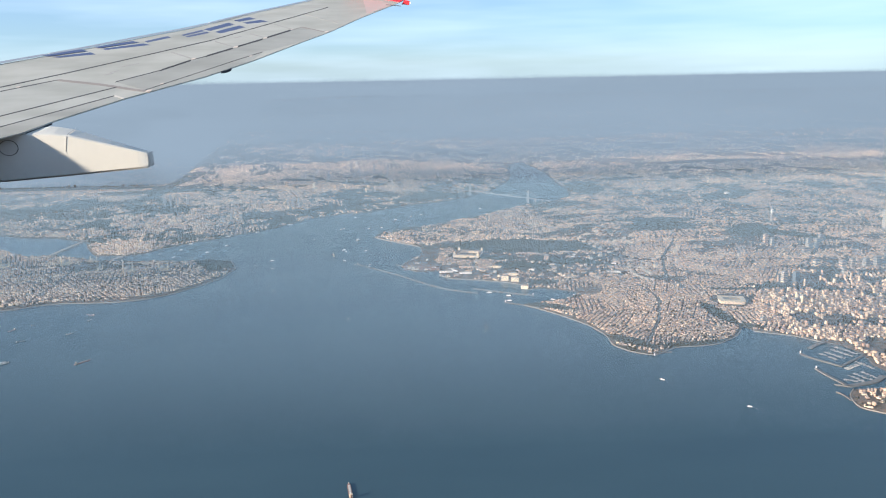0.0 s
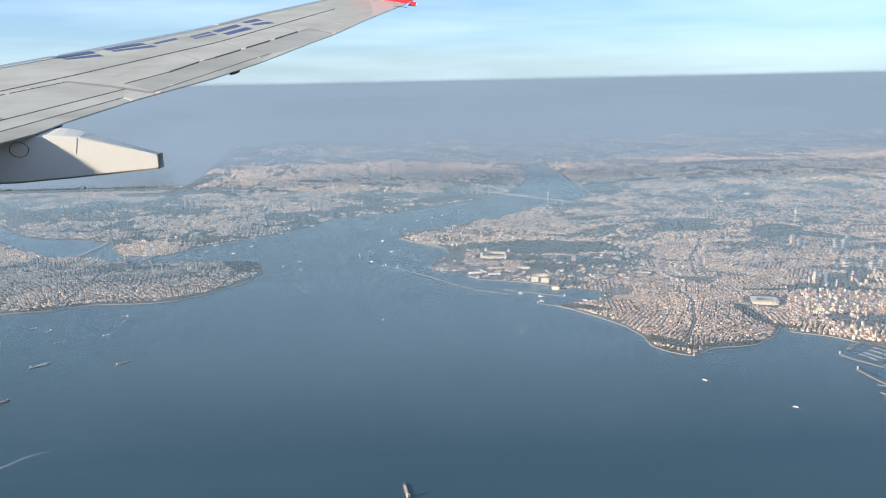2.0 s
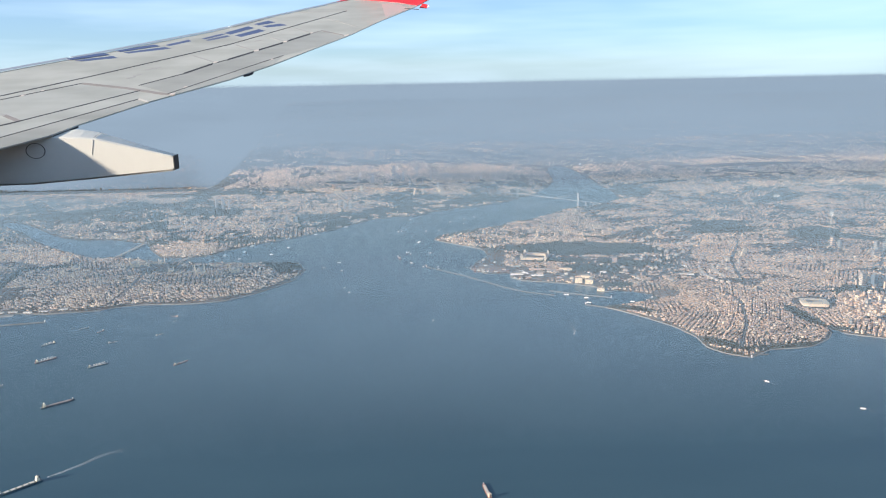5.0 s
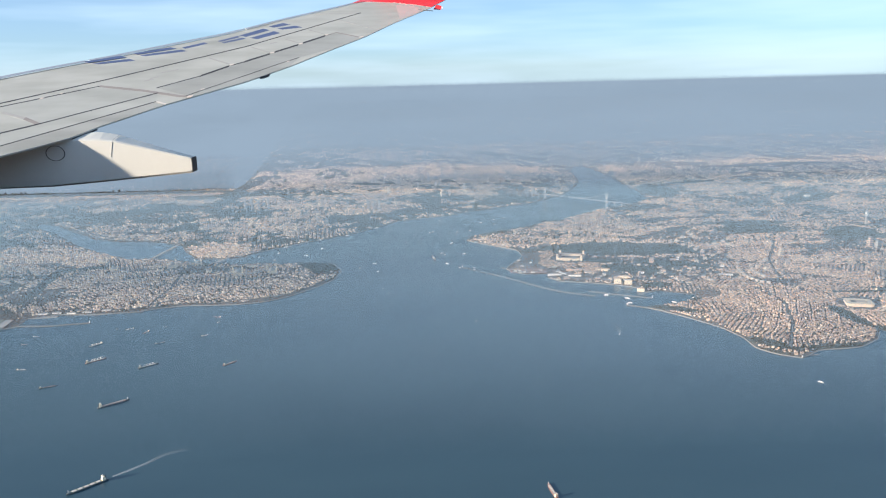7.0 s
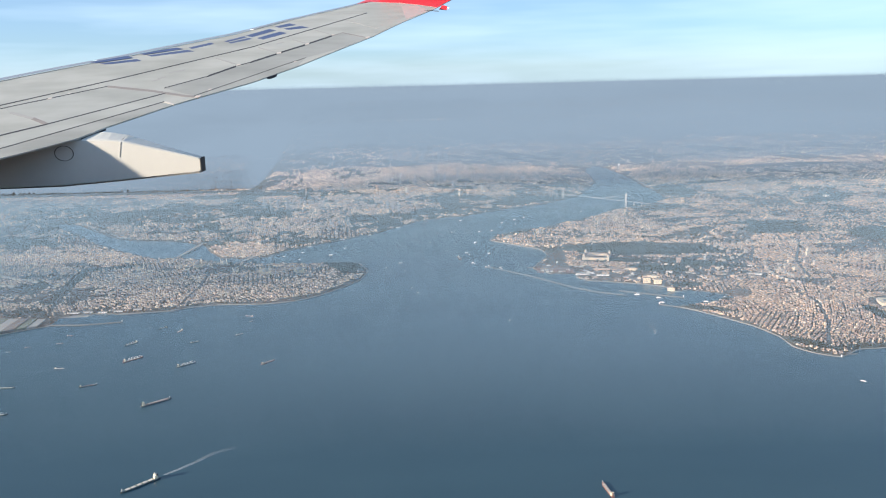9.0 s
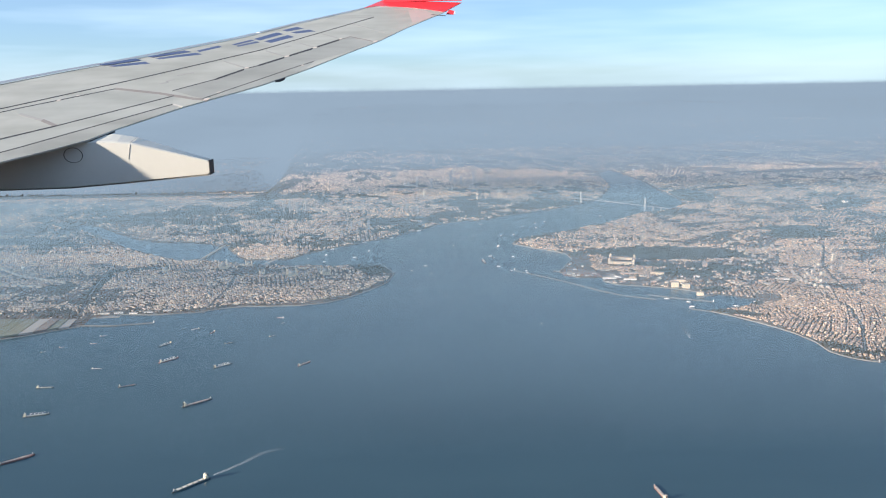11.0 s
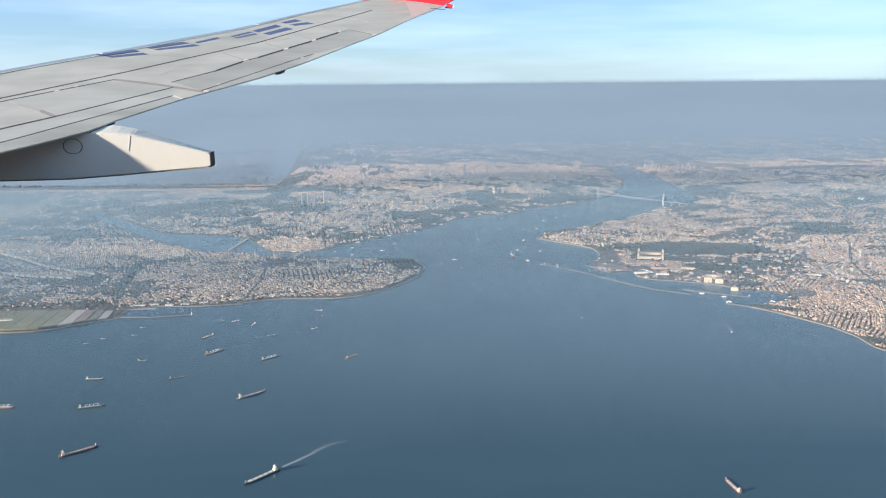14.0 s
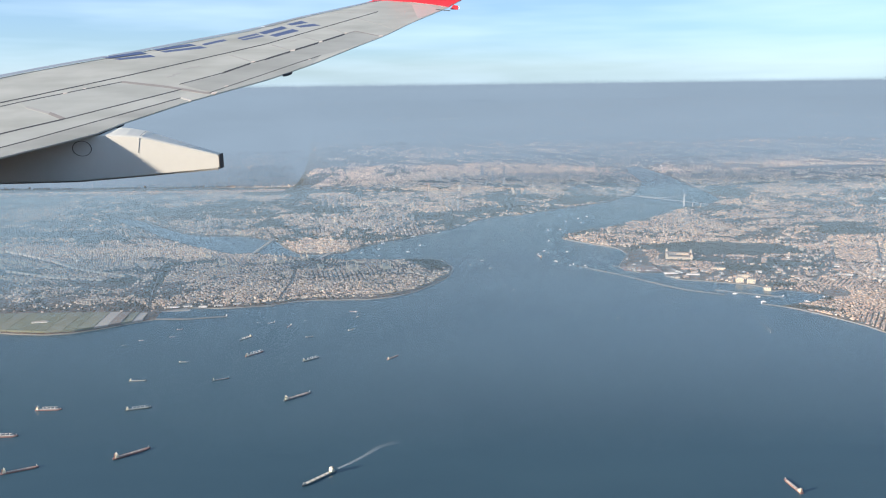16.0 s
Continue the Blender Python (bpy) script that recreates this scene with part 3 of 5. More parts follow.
town("town_houses", lots(-1700, 1900, 1850, 3000, 11.0, 26), "far suburbs dissolving in haze", None, False)

# ---- sea walls, breakwaters and quays ----
def ribbon(bm, line, width, z0, z1, inset=0.0):
    """A low wall of even width that follows a line in the plan."""
    pts = [Vector((x, y, 0)) for x, y in line]
    rings = []
    for i, p in enumerate(pts):
        d = (pts[min(i + 1, len(pts) - 1)] - pts[max(i - 1, 0)]).normalized()
        n = Vector((-d.y, d.x, 0))
        a, b = p + n * inset, p + n * (inset + width)
        rings.append([(a.x, a.y, z0), (a.x, a.y, z1), (b.x, b.y, z1), (b.x, b.y, z0)])
    loft(bm, rings)


def rounded(line, step=4.0):
    """The same line with its corners eased and small irregularities."""
    p = np.array(line, dtype=float)
    t = np.concatenate([[0], np.cumsum(np.hypot(*np.diff(p, axis=0).T))])
    s = np.linspace(0, t[-1], max(2, int(t[-1] / step)))
    x, y = np.interp(s, t, p[:, 0]), np.interp(s, t, p[:, 1])
    if len(s) > 4:
        x[1:-1], y[1:-1] = (x[:-2] + 2 * x[1:-1] + x[2:]) / 4, (y[:-2] + 2 * y[1:-1] + y[2:]) / 4
    return list(zip(x, y))


def sea_wall(line, width, label, height=0.55):
    bm = bmesh.new()
    width = width * 0.7
    ribbon(bm, rounded(line), width, -0.6, height, -width / 2)
    tagged(part("sea_wall", bm, stone_mat, None, label), "", "sea wall", kind="structure")


sea_wall(ASIA_SHORE[14:27], 0.75, "pale stone sea wall and path round the headland")
sea_wall(ASIA_SHORE[9:13], 0.9, "pale stone sea wall along the bay")
sea_wall(ASIA_SHORE[0:4], 0.7, "pale stone sea wall of the small cape")
sea_wall(ASIA_SHORE[30:] + ASIA_NORTH[0:3], 1.2, "concrete quay edge of the harbour")
sea_wall(ASIA_NORTH[3:12], 1.0, "pale sea wall below the hillside houses")
sea_wall(EUROPE_SHORE[7:19], 1.3, "pale quay along the strait")
sea_wall(HORN_SHORE[14:28], 1.1, "pale sea wall below the old town")
sea_wall(WEST_SHORE[0:8], 1.3, "pale stone edge of the reclaimed land")


def breakwater(line, width, label, light=False):
    x, y = line[0]
    top = thing("breakwater", x, y, 0, 0, label, "breakwater")
    local = [(a - x, b - y) for a, b in rounded(line, 3.0)]
    bm = bmesh.new()
    ribbon(bm, local, width, -0.8, 0.45, -width / 2)
    part("mound", bm, rubble_mat, top)
    bm = bmesh.new()
    ribbon(bm, local, width * 0.35, 0.45, 0.65, -width * 0.5)
    part("parapet", bm, rubble_mat, top)
    if light:
        bm = bmesh.new()
        rod(bm, (0, 0, 0.4), (0, 0, 2.2), 0.35, 8)
        part("harbour_light", bm, white_mat, top, "small white harbour light")


breakwater([(40, 777), (79, 736), (111, 695), (128, 678), (153, 664)], 0.4, "long thin stone breakwater in open water", True)
breakwater([(200, 653), (175, 665), (150, 679)], 0.9, "straight pale breakwater before the harbour", True)
breakwater([(174, 635), (186, 628), (200, 617)], 1.2, "short stone pier off the park", True)
breakwater([(-273, 624), (-304, 618), (-334, 620)], 1.6, "long mole with boats beside it", True)
breakwater([(-239, 652), (-262, 649), (-282, 648)], 1.1, "low stone mole below the old town")
breakwater([(361, 500), (363, 494), (368, 487), (377, 475)], 2.2, "broad stone mole of the marina", True)
breakwater([(358.5, 473), (359.5, 465), (361, 457), (363, 450), (364, 443)], 2.4, "broad stone mole of the marina", True)
breakwater([(352.5, 436), (355, 431), (355, 424)], 1.0, "short curved stone groyne")
breakwater([(357, 447.5), (361, 445), (366, 443)], 1.4, "short stone spur of the marina")
breakwater([(377, 476), (388, 484), (401, 493)], 2.0, "broad paved jetty between two basins")
breakwater([(372, 509), (380, 516), (389, 521)], 3.2, "broad paved quay of the marina")
breakwater([(364, 444), (372, 446), (384, 449), (394, 458)], 4.0, "broad paved boatyard quay of the marina")
breakwater([(262, 504), (268, 509), (276, 510)], 1.2, "small curved pier at the headland tip", True)
breakwater([(79, 772), (90, 764), (100, 758)], 1.0, "low container harbour mole")


def town_height(x, y):
    z, d = land_height(np.array([float(x)]), np.array([float(y)]))
    return float(z[0])


road_mat = plain("asphalt", (0.11, 0.105, 0.10), 0.9, spread=0.3, scale=0.4)
for line in ROADS:
    mid = np.array(rounded(line, 5.0))
    side = np.gradient(mid, axis=0)
    side = np.stack([-side[:, 1], side[:, 0]], axis=-1) / np.hypot(*side.T)[:, None]
    edge = np.stack([mid - side * 0.95, mid - side * 0.15, mid + side * 0.15, mid + side * 0.95], axis=1)
    zz, _ = land_height(edge[:, :, 0].ravel(), edge[:, :, 1].ravel())
    v = np.concatenate([edge, (zz.reshape(-1, 4).max(axis=1, keepdims=True) * np.ones((1, 4)) + 0.25)[:, :, None]], axis=-1)
    q = [(i * 4 + k, i * 4 + k + 1, i * 4 + k + 5, i * 4 + k + 4) for i in range(len(mid) - 1) for k in range(3)]
    road = link("road", v.reshape(-1, 3), q, [road_mat, concrete_mat], np.tile((0, 1, 0), len(mid) - 1))
    tagged(road, "grey main road with a pale median through the town", "road", kind="structure")

# ---- the suspension bridge ----
def suspension_bridge():
    a, b = Vector((180, 1185, 0)), Vector((258, 1111, 0))
    mid, along = (a + b) / 2, (b - a)
    span = along.length
    top = thing("suspension_bridge", mid.x, mid.y, 0, math.degrees(math.atan2(along.y, along.x)), "grey steel suspension bridge over the strait with two tall towers", "bridge")
    half, deck_z, tower_z = span / 2, 6.6, 17.5
    for s in (-1, 1):
        bm = bmesh.new()
        for k in (-1, 1):
            box(bm, s * half, k * 1.5, -0.5, 1.1, 0.9, tower_z + 0.5, taper=0.8)
        for z in (5.6, 10.5, 16.0):
            box(bm, s * half, 0, z, 0.9, 2.4, 0.8)
        part("tower", bm, steel_mat, top)
    bm = bmesh.new()
    box(bm, 0, 0, deck_z, span + 76, 3.4, 0.35)
    part("deck", bm, steel_mat, top)
    for x in range(-int(half) - 36, int(half) + 37, 12):
        if abs(x) > half + 4:
            bm = bmesh.new()
            box(bm, x, 0, -0.5, 0.8, 2.4, deck_z + 0.5)
            part("approach_pier", bm, concrete_mat, top)
    for k in (-1.5, 1.5):
        bm = bmesh.new()
        line = [(half * i / 10, deck_z + 0.9 + (tower_z - deck_z - 0.9) * (i / 10) ** 2) for i in range(-10, 11)]
        line = [(-half - 24, deck_z)] + line + [(half + 24, deck_z)]
        for (x0, z0), (x1, z1) in zip(line, line[1:]):
            rod(bm, (x0, k, z0), (x1, k, z1), 0.15, 5)
        part("main_cable", bm, steel_mat, top)
        for i in range(-18, 19):
            x = half * i / 19
            bm = bmesh.new()
            rod(bm, (x, k, deck_z + 0.3), (x, k, deck_z + 0.9 + (tower_z - deck_z - 0.9) * (x / half) ** 2), 0.05, 4)
            part("hanger", bm, steel_mat, top)


suspension_bridge()


def road_bridge(x0, y0, x1, y1, label):
    length, turn = math.hypot(x1 - x0, y1 - y0), math.degrees(math.atan2(y1 - y0, x1 - x0))
    top = thing("road_bridge", x0, y0, 0, turn, label, "bridge")
    bm = bmesh.new()
    box(bm, length / 2, 0, 1.0, length + 4, 2.6, 0.4)
    part("deck", bm, concrete_mat, top)
    for i in range(1, int(length / 6) + 1):
        bm = bmesh.new()
        box(bm, i * 6 - 2, 0, -0.6, 0.8, 2.0, 1.6)
        part("pier", bm, stone_mat, top)


road_bridge(-224, 821, -214, 846, "low flat road bridge over the inlet")
road_bridge(-300, 851, -292, 922, "low flat road bridge over the wider inlet")


# ---- landmarks on the land ----
def stadium():
    x, y = 357, 612
    top = thing("stadium", x, y, town_height(x, y) - 0.3, -14, "cream-roofed football stadium round an open pitch", "stadium")

    def oblong(a, b, z):
        """A rounded oblong of half length a and half width b."""
        return [(a * math.copysign(abs(math.cos(t)) ** 0.22, math.cos(t)), b * math.copysign(abs(math.sin(t)) ** 0.22, math.sin(t)), z) for t in (2 * math.pi * (i + 0.5) / 24 for i in range(24))]

    bm = bmesh.new()
    loft(bm, [oblong(11.2, 8.6, 0), oblong(11.5, 8.9, 2.6)], close=False)
    part("outer_wall", bm, wall_one, top)
    bm = bmesh.new()
    loft(bm, [oblong(10.6, 8.1, 2.3), oblong(6.2, 4.0, 0.5)], close=False)
    part("stand", bm, concrete_mat, top, "grey tiers of seats")
    bm = bmesh.new()
    loft(bm, [oblong(11.6, 9.0, 2.6), oblong(11.7, 9.1, 3.0), oblong(7.2, 4.2, 3.3), oblong(7.2, 4.2, 3.1), oblong(11.6, 9.0, 2.6)], close=False)
    part("roof", bm, cream_mat, top, "broad cream canopy roof")
    bm = bmesh.new()
    box(bm, 0, 0, 0.4, 11.6, 7.4, 0.12)
    part("pitch", bm, field_mat, top, "green playing field")
    top.scale = (0.9, 0.9, 0.8)


def barracks():
    x, y = 153, 795
    top = thing("barracks", x, y, town_height(x, y) - 0.3, -16, "long pinkish barracks round a courtyard with corner towers", "barracks")
    for cx, cy, sx, sy in ((0, -10, 26, 3.0), (0, 10, 26, 3.0), (-11.5, 0, 3.0, 17), (11.5, 0, 3.0, 17)):
        bm = bmesh.new()
        box(bm, cx, cy, 0, sx, sy, 2.6)
        wing = part("wing", bm, cream_mat, top)
        bm = bmesh.new()
        box(bm, cx, cy, 2.6, sx + 0.3, sy + 0.3, 0.7, taper=0.85)
        part("roof", bm, roof_one, wing, "brown tiled roof")
    for sx in (-1, 1):
        for sy in (-1, 1):
            bm = bmesh.new()
            box(bm, sx * 12.2, sy * 10.6, 0, 2.2, 2.2, 5.0)
            rod(bm, (sx * 12.2, sy * 10.6, 5.0), (sx * 12.2, sy * 10.6, 6.2), 0.7, 8)
            part("corner_tower", bm, cream_mat, top)


def block(name, x, y, sx, sy, h, turn, mat, label, category, group="", roof=None, bands=0):
    """A larger building: body, parapet or roof, floor bands and a plant room."""
    top = thing(name, x, y, town_height(x, y) - 0.4, turn, label, category, group)
    bm = bmesh.new()
    box(bm, 0, 0, 0, sx, sy, h + 0.4)
    body = part("body", bm, mat, top)
    bm = bmesh.new()
    box(bm, 0, 0, h + 0.4, sx + 0.15, sy + 0.15, 0.25)
    part("roof", bm, roof or concrete_mat, top)
    bm = bmesh.new()
    box(bm, sx * 0.12, 0, h + 0.65, sx * 0.4, sy * 0.45, 0.45)
    part("plant_room", bm, concrete_mat, top)
    for i in range(bands):
        bm = bmesh.new()
        box(bm, 0, 0, 0.4 + h * (i + 0.6) / bands, sx + 0.08, sy + 0.08, h / bands * 0.35)
        part("window_band", bm, glass_mat, body, "dark band of windows")
    return top


pale_one = varied("pale_render_single", [(0.68, 0.58, 0.46), (0.54, 0.43, 0.35), (0.62, 0.54, 0.46)], per="Random")
stadium()
barracks()
block("grain_silo", 181, 702, 6.6, 3.6, 4.6, -12, cream_mat, "tall cream concrete grain silo on the quay", "silo")
block("grain_silo", 190, 698, 7.0, 3.6, 3.8, -14, cream_mat, "lower cream concrete grain silo on the quay", "silo")
block("railway_station", 196, 676, 6.2, 4.2, 3.2, -20, cream_mat, "cream stone railway terminus beside the harbour", "station", roof=roof_one)
block("hospital", 229, 764, 4.6, 3.4, 5.0, -10, wall_one, "pale slab hospital block standing above trees", "hospital", bands=4)
block("school", 190, 716, 11.0, 2.6, 2.2, -18, cream_mat, "long cream school building with a tiled roof", "school", roof=roof_one)
block("school", 176, 742, 12.0, 2.4, 2.2, -18, cream_mat, "long cream college building with a tiled roof", "school", roof=roof_one)
block("market_hall", 285, 713, 13.0, 2.6, 1.5, -12, white_mat, "long low white market hall", "hall")
block("office_tower", 420, 655, 4.2, 3.6, 10.0, 20, pale_one, "tall pale office tower with dark window bands", "tower", bands=6)
block("office_tower", 430, 654, 4.2, 3.6, 9.0, 20, glass_mat, "dark glass office tower beside a pale one", "tower", bands=5)
block("terminal_hall", -418, 609, 12.0, 3.0, 1.6, 8, white_mat, "long white event hall on open ground", "hall")
for x, y, turn in ((-324, 650, 4), (-313, 652, 8), (-300, 651, 0), (-287, 652, 6), (-272, 656, 12)):
    block("ferry_shed", x, y, 7.0, 2.0, 1.0, turn, white_mat, "low white ferry shed on the old town's quay", "shed", "ferry sheds of the old town")
block("warehouse", 128, 737, 13.0, 2.6, 1.4, -8, white_mat, "long pale harbour warehouse", "warehouse")
block("warehouse", 146, 728, 12.0, 2.4, 1.3, -8, white_mat, "long pale harbour warehouse", "warehouse")
block("warehouse", 152, 748, 22.0, 1.8, 1.3, -14, wall_one, "very long low railway shed", "warehouse")
block("palace", -178, 796, 9.0, 5.0, 2.6, 10, cream_mat, "pale stone palace halls among trees", "palace", roof=roof_one)

# high slabs and towers
WEST_SLABS = [(-82, 1104, 2.4, 2.2, 13), (-74, 1098, 2.4, 2.2, 11), (-66, 1098, 2.4, 2.2, 12), (-722, 3800, 9, 9, 54), (-699, 3800, 9, 9, 54), (-107, 1654, 8, 4, 18), (-90, 1640, 4, 4, 20), (-59, 1620, 9, 4, 16)]
for x, y, sx, h in ((-259, 1120, 2.2, 17), (-250, 1120, 2.2, 17), (-241, 1123, 2.0, 14), (-228, 1126, 2.6, 16)):
    block("tower_block", x, y, sx, 3.0, h, 30, concrete_mat, "pale high-rise slab standing well above its quarter", "tower block", "towers of the western shore", bands=5)
WEST_TOWERS = [(-40, 1615, 4, 4, 18), (-7, 1600, 4, 4, 22), (8, 1605, 6, 4, 16), (2, 1345, 3, 3, 16), (-8, 1340, 3, 3, 14), (-48, 1325, 3, 3, 15), (-15, 1380, 4, 3, 18), (25, 1380, 3, 3, 17), (-163, 1255, 3, 3, 12), (-217, 1230, 3, 3, 13), (-140, 1010, 2.4, 2.4, 9), (-150, 1006, 2.2, 2.2, 8), (-128, 1012, 3.4, 2.4, 8)]
for x, y, sx, sy, h in WEST_SLABS + WEST_TOWERS:
    block("tower_block", x, y, sx, sy, h, 12, random.choice((hatch_mat, concrete_mat, concrete_mat)), "pale high slab block standing over lower houses", "tower block", "towers of the western shore", bands=int(h / 4))
EAST_SLABS = [(462, 790, 4, 3.2, 12), (467, 785, 3, 3, 9), (498, 772, 4, 3.4, 10), (504, 766, 4, 3.4, 11), (494, 760, 6, 3, 7), (486, 752, 7, 3, 6), (520, 790, 4, 3, 9), (612, 830, 6, 5, 26), (624, 812, 6, 4, 9), (636, 818, 7, 4, 8), (474, 706, 5, 3, 7), (490, 690, 5, 4, 9), (500, 692, 4, 4, 10)]
EAST_TOWERS = [(512, 690, 5, 4, 10), (522, 690, 5, 4, 11), (534, 694, 4, 4, 12), (546, 700, 5, 4, 11), (556, 690, 5, 4, 10), (480, 668, 3, 3, 8), (520, 668, 3, 3, 9), (541, 672, 3, 3, 9), (570, 705, 6, 4, 12), (362, 563, 2.6, 2.2, 5), (396, 602, 3, 2.4, 6), (404, 598, 3, 2.4, 6), (412, 604, 3, 2.4, 7)]
for x, y, sx, sy, h in EAST_SLABS + EAST_TOWERS:
    block("tower_block", x, y, sx, sy, h * 0.86, 20, random.choice((concrete_mat, wall_one, concrete_mat, pale_one)), "grey-beige high block in a cluster of towers", "tower block", "towers of the eastern shore", bands=int(h / 2.4))


town_rng = random.Random(8)
for i in range(30):
    x, y = town_rng.gauss(-10, 90), town_rng.uniform(1190, 1480)
    if inside_distance(np.array([x]), np.array([y]), EUROPE)[0] > 12:
        block("tower_block", x, y, town_rng.uniform(1.8, 3.0), town_rng.uniform(2, 3), town_rng.uniform(4, 10), 12, town_rng.choice((concrete_mat, hatch_mat, wall_one)), "distant office tower over low houses", "tower block", "distant office towers")


def mast(x, y, h, label):
    top = thing("broadcast_tower", x, y, town_height(x, y) - 0.3, 0, label, "tower")
    bm = bmesh.new()
    rings = [[(math.cos(t) * r, math.sin(t) * r, z) for t in (2 * math.pi * i / 10 for i in range(10))] for r, z in ((1.8, 0), (1.0, h * 0.3), (0.9, h * 0.5), (0.7, h * 0.86), (0.15, h))]
    loft(bm, rings)
    part("shaft", bm, concrete_mat, top)
    bm = bmesh.new()
    rings = [[(math.cos(t) * r, math.sin(t) * r, z) for t in (2 * math.pi * i / 10 for i in range(10))] for r, z in ((0.9, h * 0.5), (1.9, h * 0.56), (1.9, h * 0.68), (0.8, h * 0.74))]
    loft(bm, rings)
    part("pod", bm, white_mat, top)


mast(519, 905, 22, "tall slender concrete broadcast tower on a ridge")
mast(336, 1500, 15, "distant slender mast on the strait's shore")
mast(-470, 800, 8, "slender tower over the old town")


def mosque(x, y, s):
    top = thing("mosque", x, y, town_height(x, y) - 0.2, 20, "grey stone mosque with a lead dome and slim minarets", "mosque", "mosques of the old town")
    bm = bmesh.new()
    box(bm, 0, 0, 0, 4 * s, 4 * s, 1.8 * s)
    part("hall", bm, cream_mat, top)
    bm = bmesh.new()
    loft(bm, [[(math.cos(t) * r * s, math.sin(t) * r * s, z * s) for t in (2 * math.pi * i / 12 for i in range(12))] for r, z in ((1.7, 1.8), (1.65, 2.3), (1.3, 2.9), (0.7, 3.3), (0.1, 3.45))])
    part("dome", bm, concrete_mat, top, "grey lead dome", True)
    for k in ((-2.2, -2.2), (2.2, -2.2), (2.2, 2.2), (-2.2, 2.2)):
        bm = bmesh.new()
        rod(bm, (k[0] * s, k[1] * s, 0), (k[0] * s, k[1] * s, 4.6 * s), 0.2 * s, 6)
        part("minaret", bm, cream_mat, top)


for x, y, s in ((-150, 762, 1.5), (-182, 755, 1.6), (-262, 800, 1.5), (-238, 812, 1.1), (-318, 790, 1.3), (-215, 770, 0.9), (110, 920, 1.1), (70, 905, 0.8), (-345, 830, 1.1)):
    mosque(x, y, s * 1.25)


block("hill_mosque", 548, 1118, 6, 6, 2.5, 15, white_mat, "large white mosque on a wooded hilltop", "mosque")
for i in range(9):
    block("villa", 364 + (i % 3) * 6 + (i // 3), 416 + (i // 3) * 7 + (i % 2) * 2, 2.4, 1.6, 0.7, 30 * i, wall_one, "low pale villa among trees on the cape", "villa", "villas of the cape", roof=roof_one)


# slabs of flats that stand in curved rows, and apart in a housing estate
for row in ([(312, 756), (302, 729), (300, 710), (302, 696), (306, 685), (314, 677)], [(321, 747), (314, 724), (314, 709), (317, 698)]):
    for (x0, y0), (x1, y1) in zip(row, row[1:]):
        for k in (0.2, 0.7):
            block("flats", x0 + (x1 - x0) * k, y0 + (y1 - y0) * k, 3.4, 2.0, 2.0, math.degrees(math.atan2(y1 - y0, x1 - x0)), pale_one, "cream slab of flats in a curved row", "flats", "curved rows of flats", roof=hatch_mat)
for x, y, h in ((322, 731, 5), (327, 722, 5), (347, 744, 5), (352, 735, 7), (368, 784, 7), (361, 771, 6), (278, 842, 3.6), (280, 827, 3.6), (284, 817, 3.6), (287, 807, 3.4), (291, 797, 3.4), (289, 861, 3), (304, 876, 3), (285, 771, 3.4), (273, 760, 3.0), (326, 836, 3), (327, 822, 3), (314, 828, 3), (306, 824, 3),
                (333, 748, 4), (340, 756, 4), (417, 745, 5), (297, 783, 3), (308, 795, 3)):
    block("flats", x, y, 3.4, 2.4, h * 0.72, 15, pale_one, "pale high slab of flats beside lower houses", "flats", "flats of the housing estate", roof=hatch_mat)


for row in ([(-568, 851), (-499, 809), (-462, 779), (-398, 745)], [(-523, 765), (-456, 740), (-412, 731)]):
    for (x0, y0), (x1, y1) in zip(row, row[1:]):
        n = int(math.hypot(x1 - x0, y1 - y0) / 7.5)
        for k in range(n):
            block("flats", x0 + (x1 - x0) * k / n, y0 + (y1 - y0) * k / n, 5.6, 2.0, 1.6, math.degrees(math.atan2(y1 - y0, x1 - x0)), pale_one, "cream slab of flats along a boulevard", "flats", "flats of the western boulevards", roof=hatch_mat)


# halls and colleges round the harbour, each apart among trees
yard_rng = random.Random(5)
for i in range(80):
    x, y = yard_rng.uniform(175, 300), yard_rng.uniform(690, 800)
    if land_height(np.array([x]), np.array([y]))[1][0] > 6 and park_cover(np.array([x]), np.array([y]))[0] < 0.3:
        block("institute", x, y, yard_rng.uniform(2.2, 5.6), yard_rng.uniform(1.3, 2.0), yard_rng.uniform(0.9, 1.8), yard_rng.choice((-18, -12, 72, 20)), yard_rng.choice((cream_mat, wall_one, white_mat)), "long institute building with a tiled roof among trees", "institute", "institutes above the harbour", roof=roof_one)
for i in range(34):
    x, y = yard_rng.uniform(90, 175), yard_rng.uniform(712, 800)
    if land_height(np.array([x]), np.array([y]))[1][0] > 3 and math.hypot(x - 153, y - 795) > 20:
        block("harbour_shed", x, y, yard_rng.uniform(2.5, 7), yard_rng.uniform(1.4, 2.2), yard_rng.uniform(0.6, 1.1), yard_rng.choice((-14, -8, 70)), yard_rng.choice((white_mat, wall_one, concrete_mat)), "low harbour shed on a paved yard", "shed", "sheds of the port", roof=yard_rng.choice((roof_one, hatch_mat, steel_mat)))


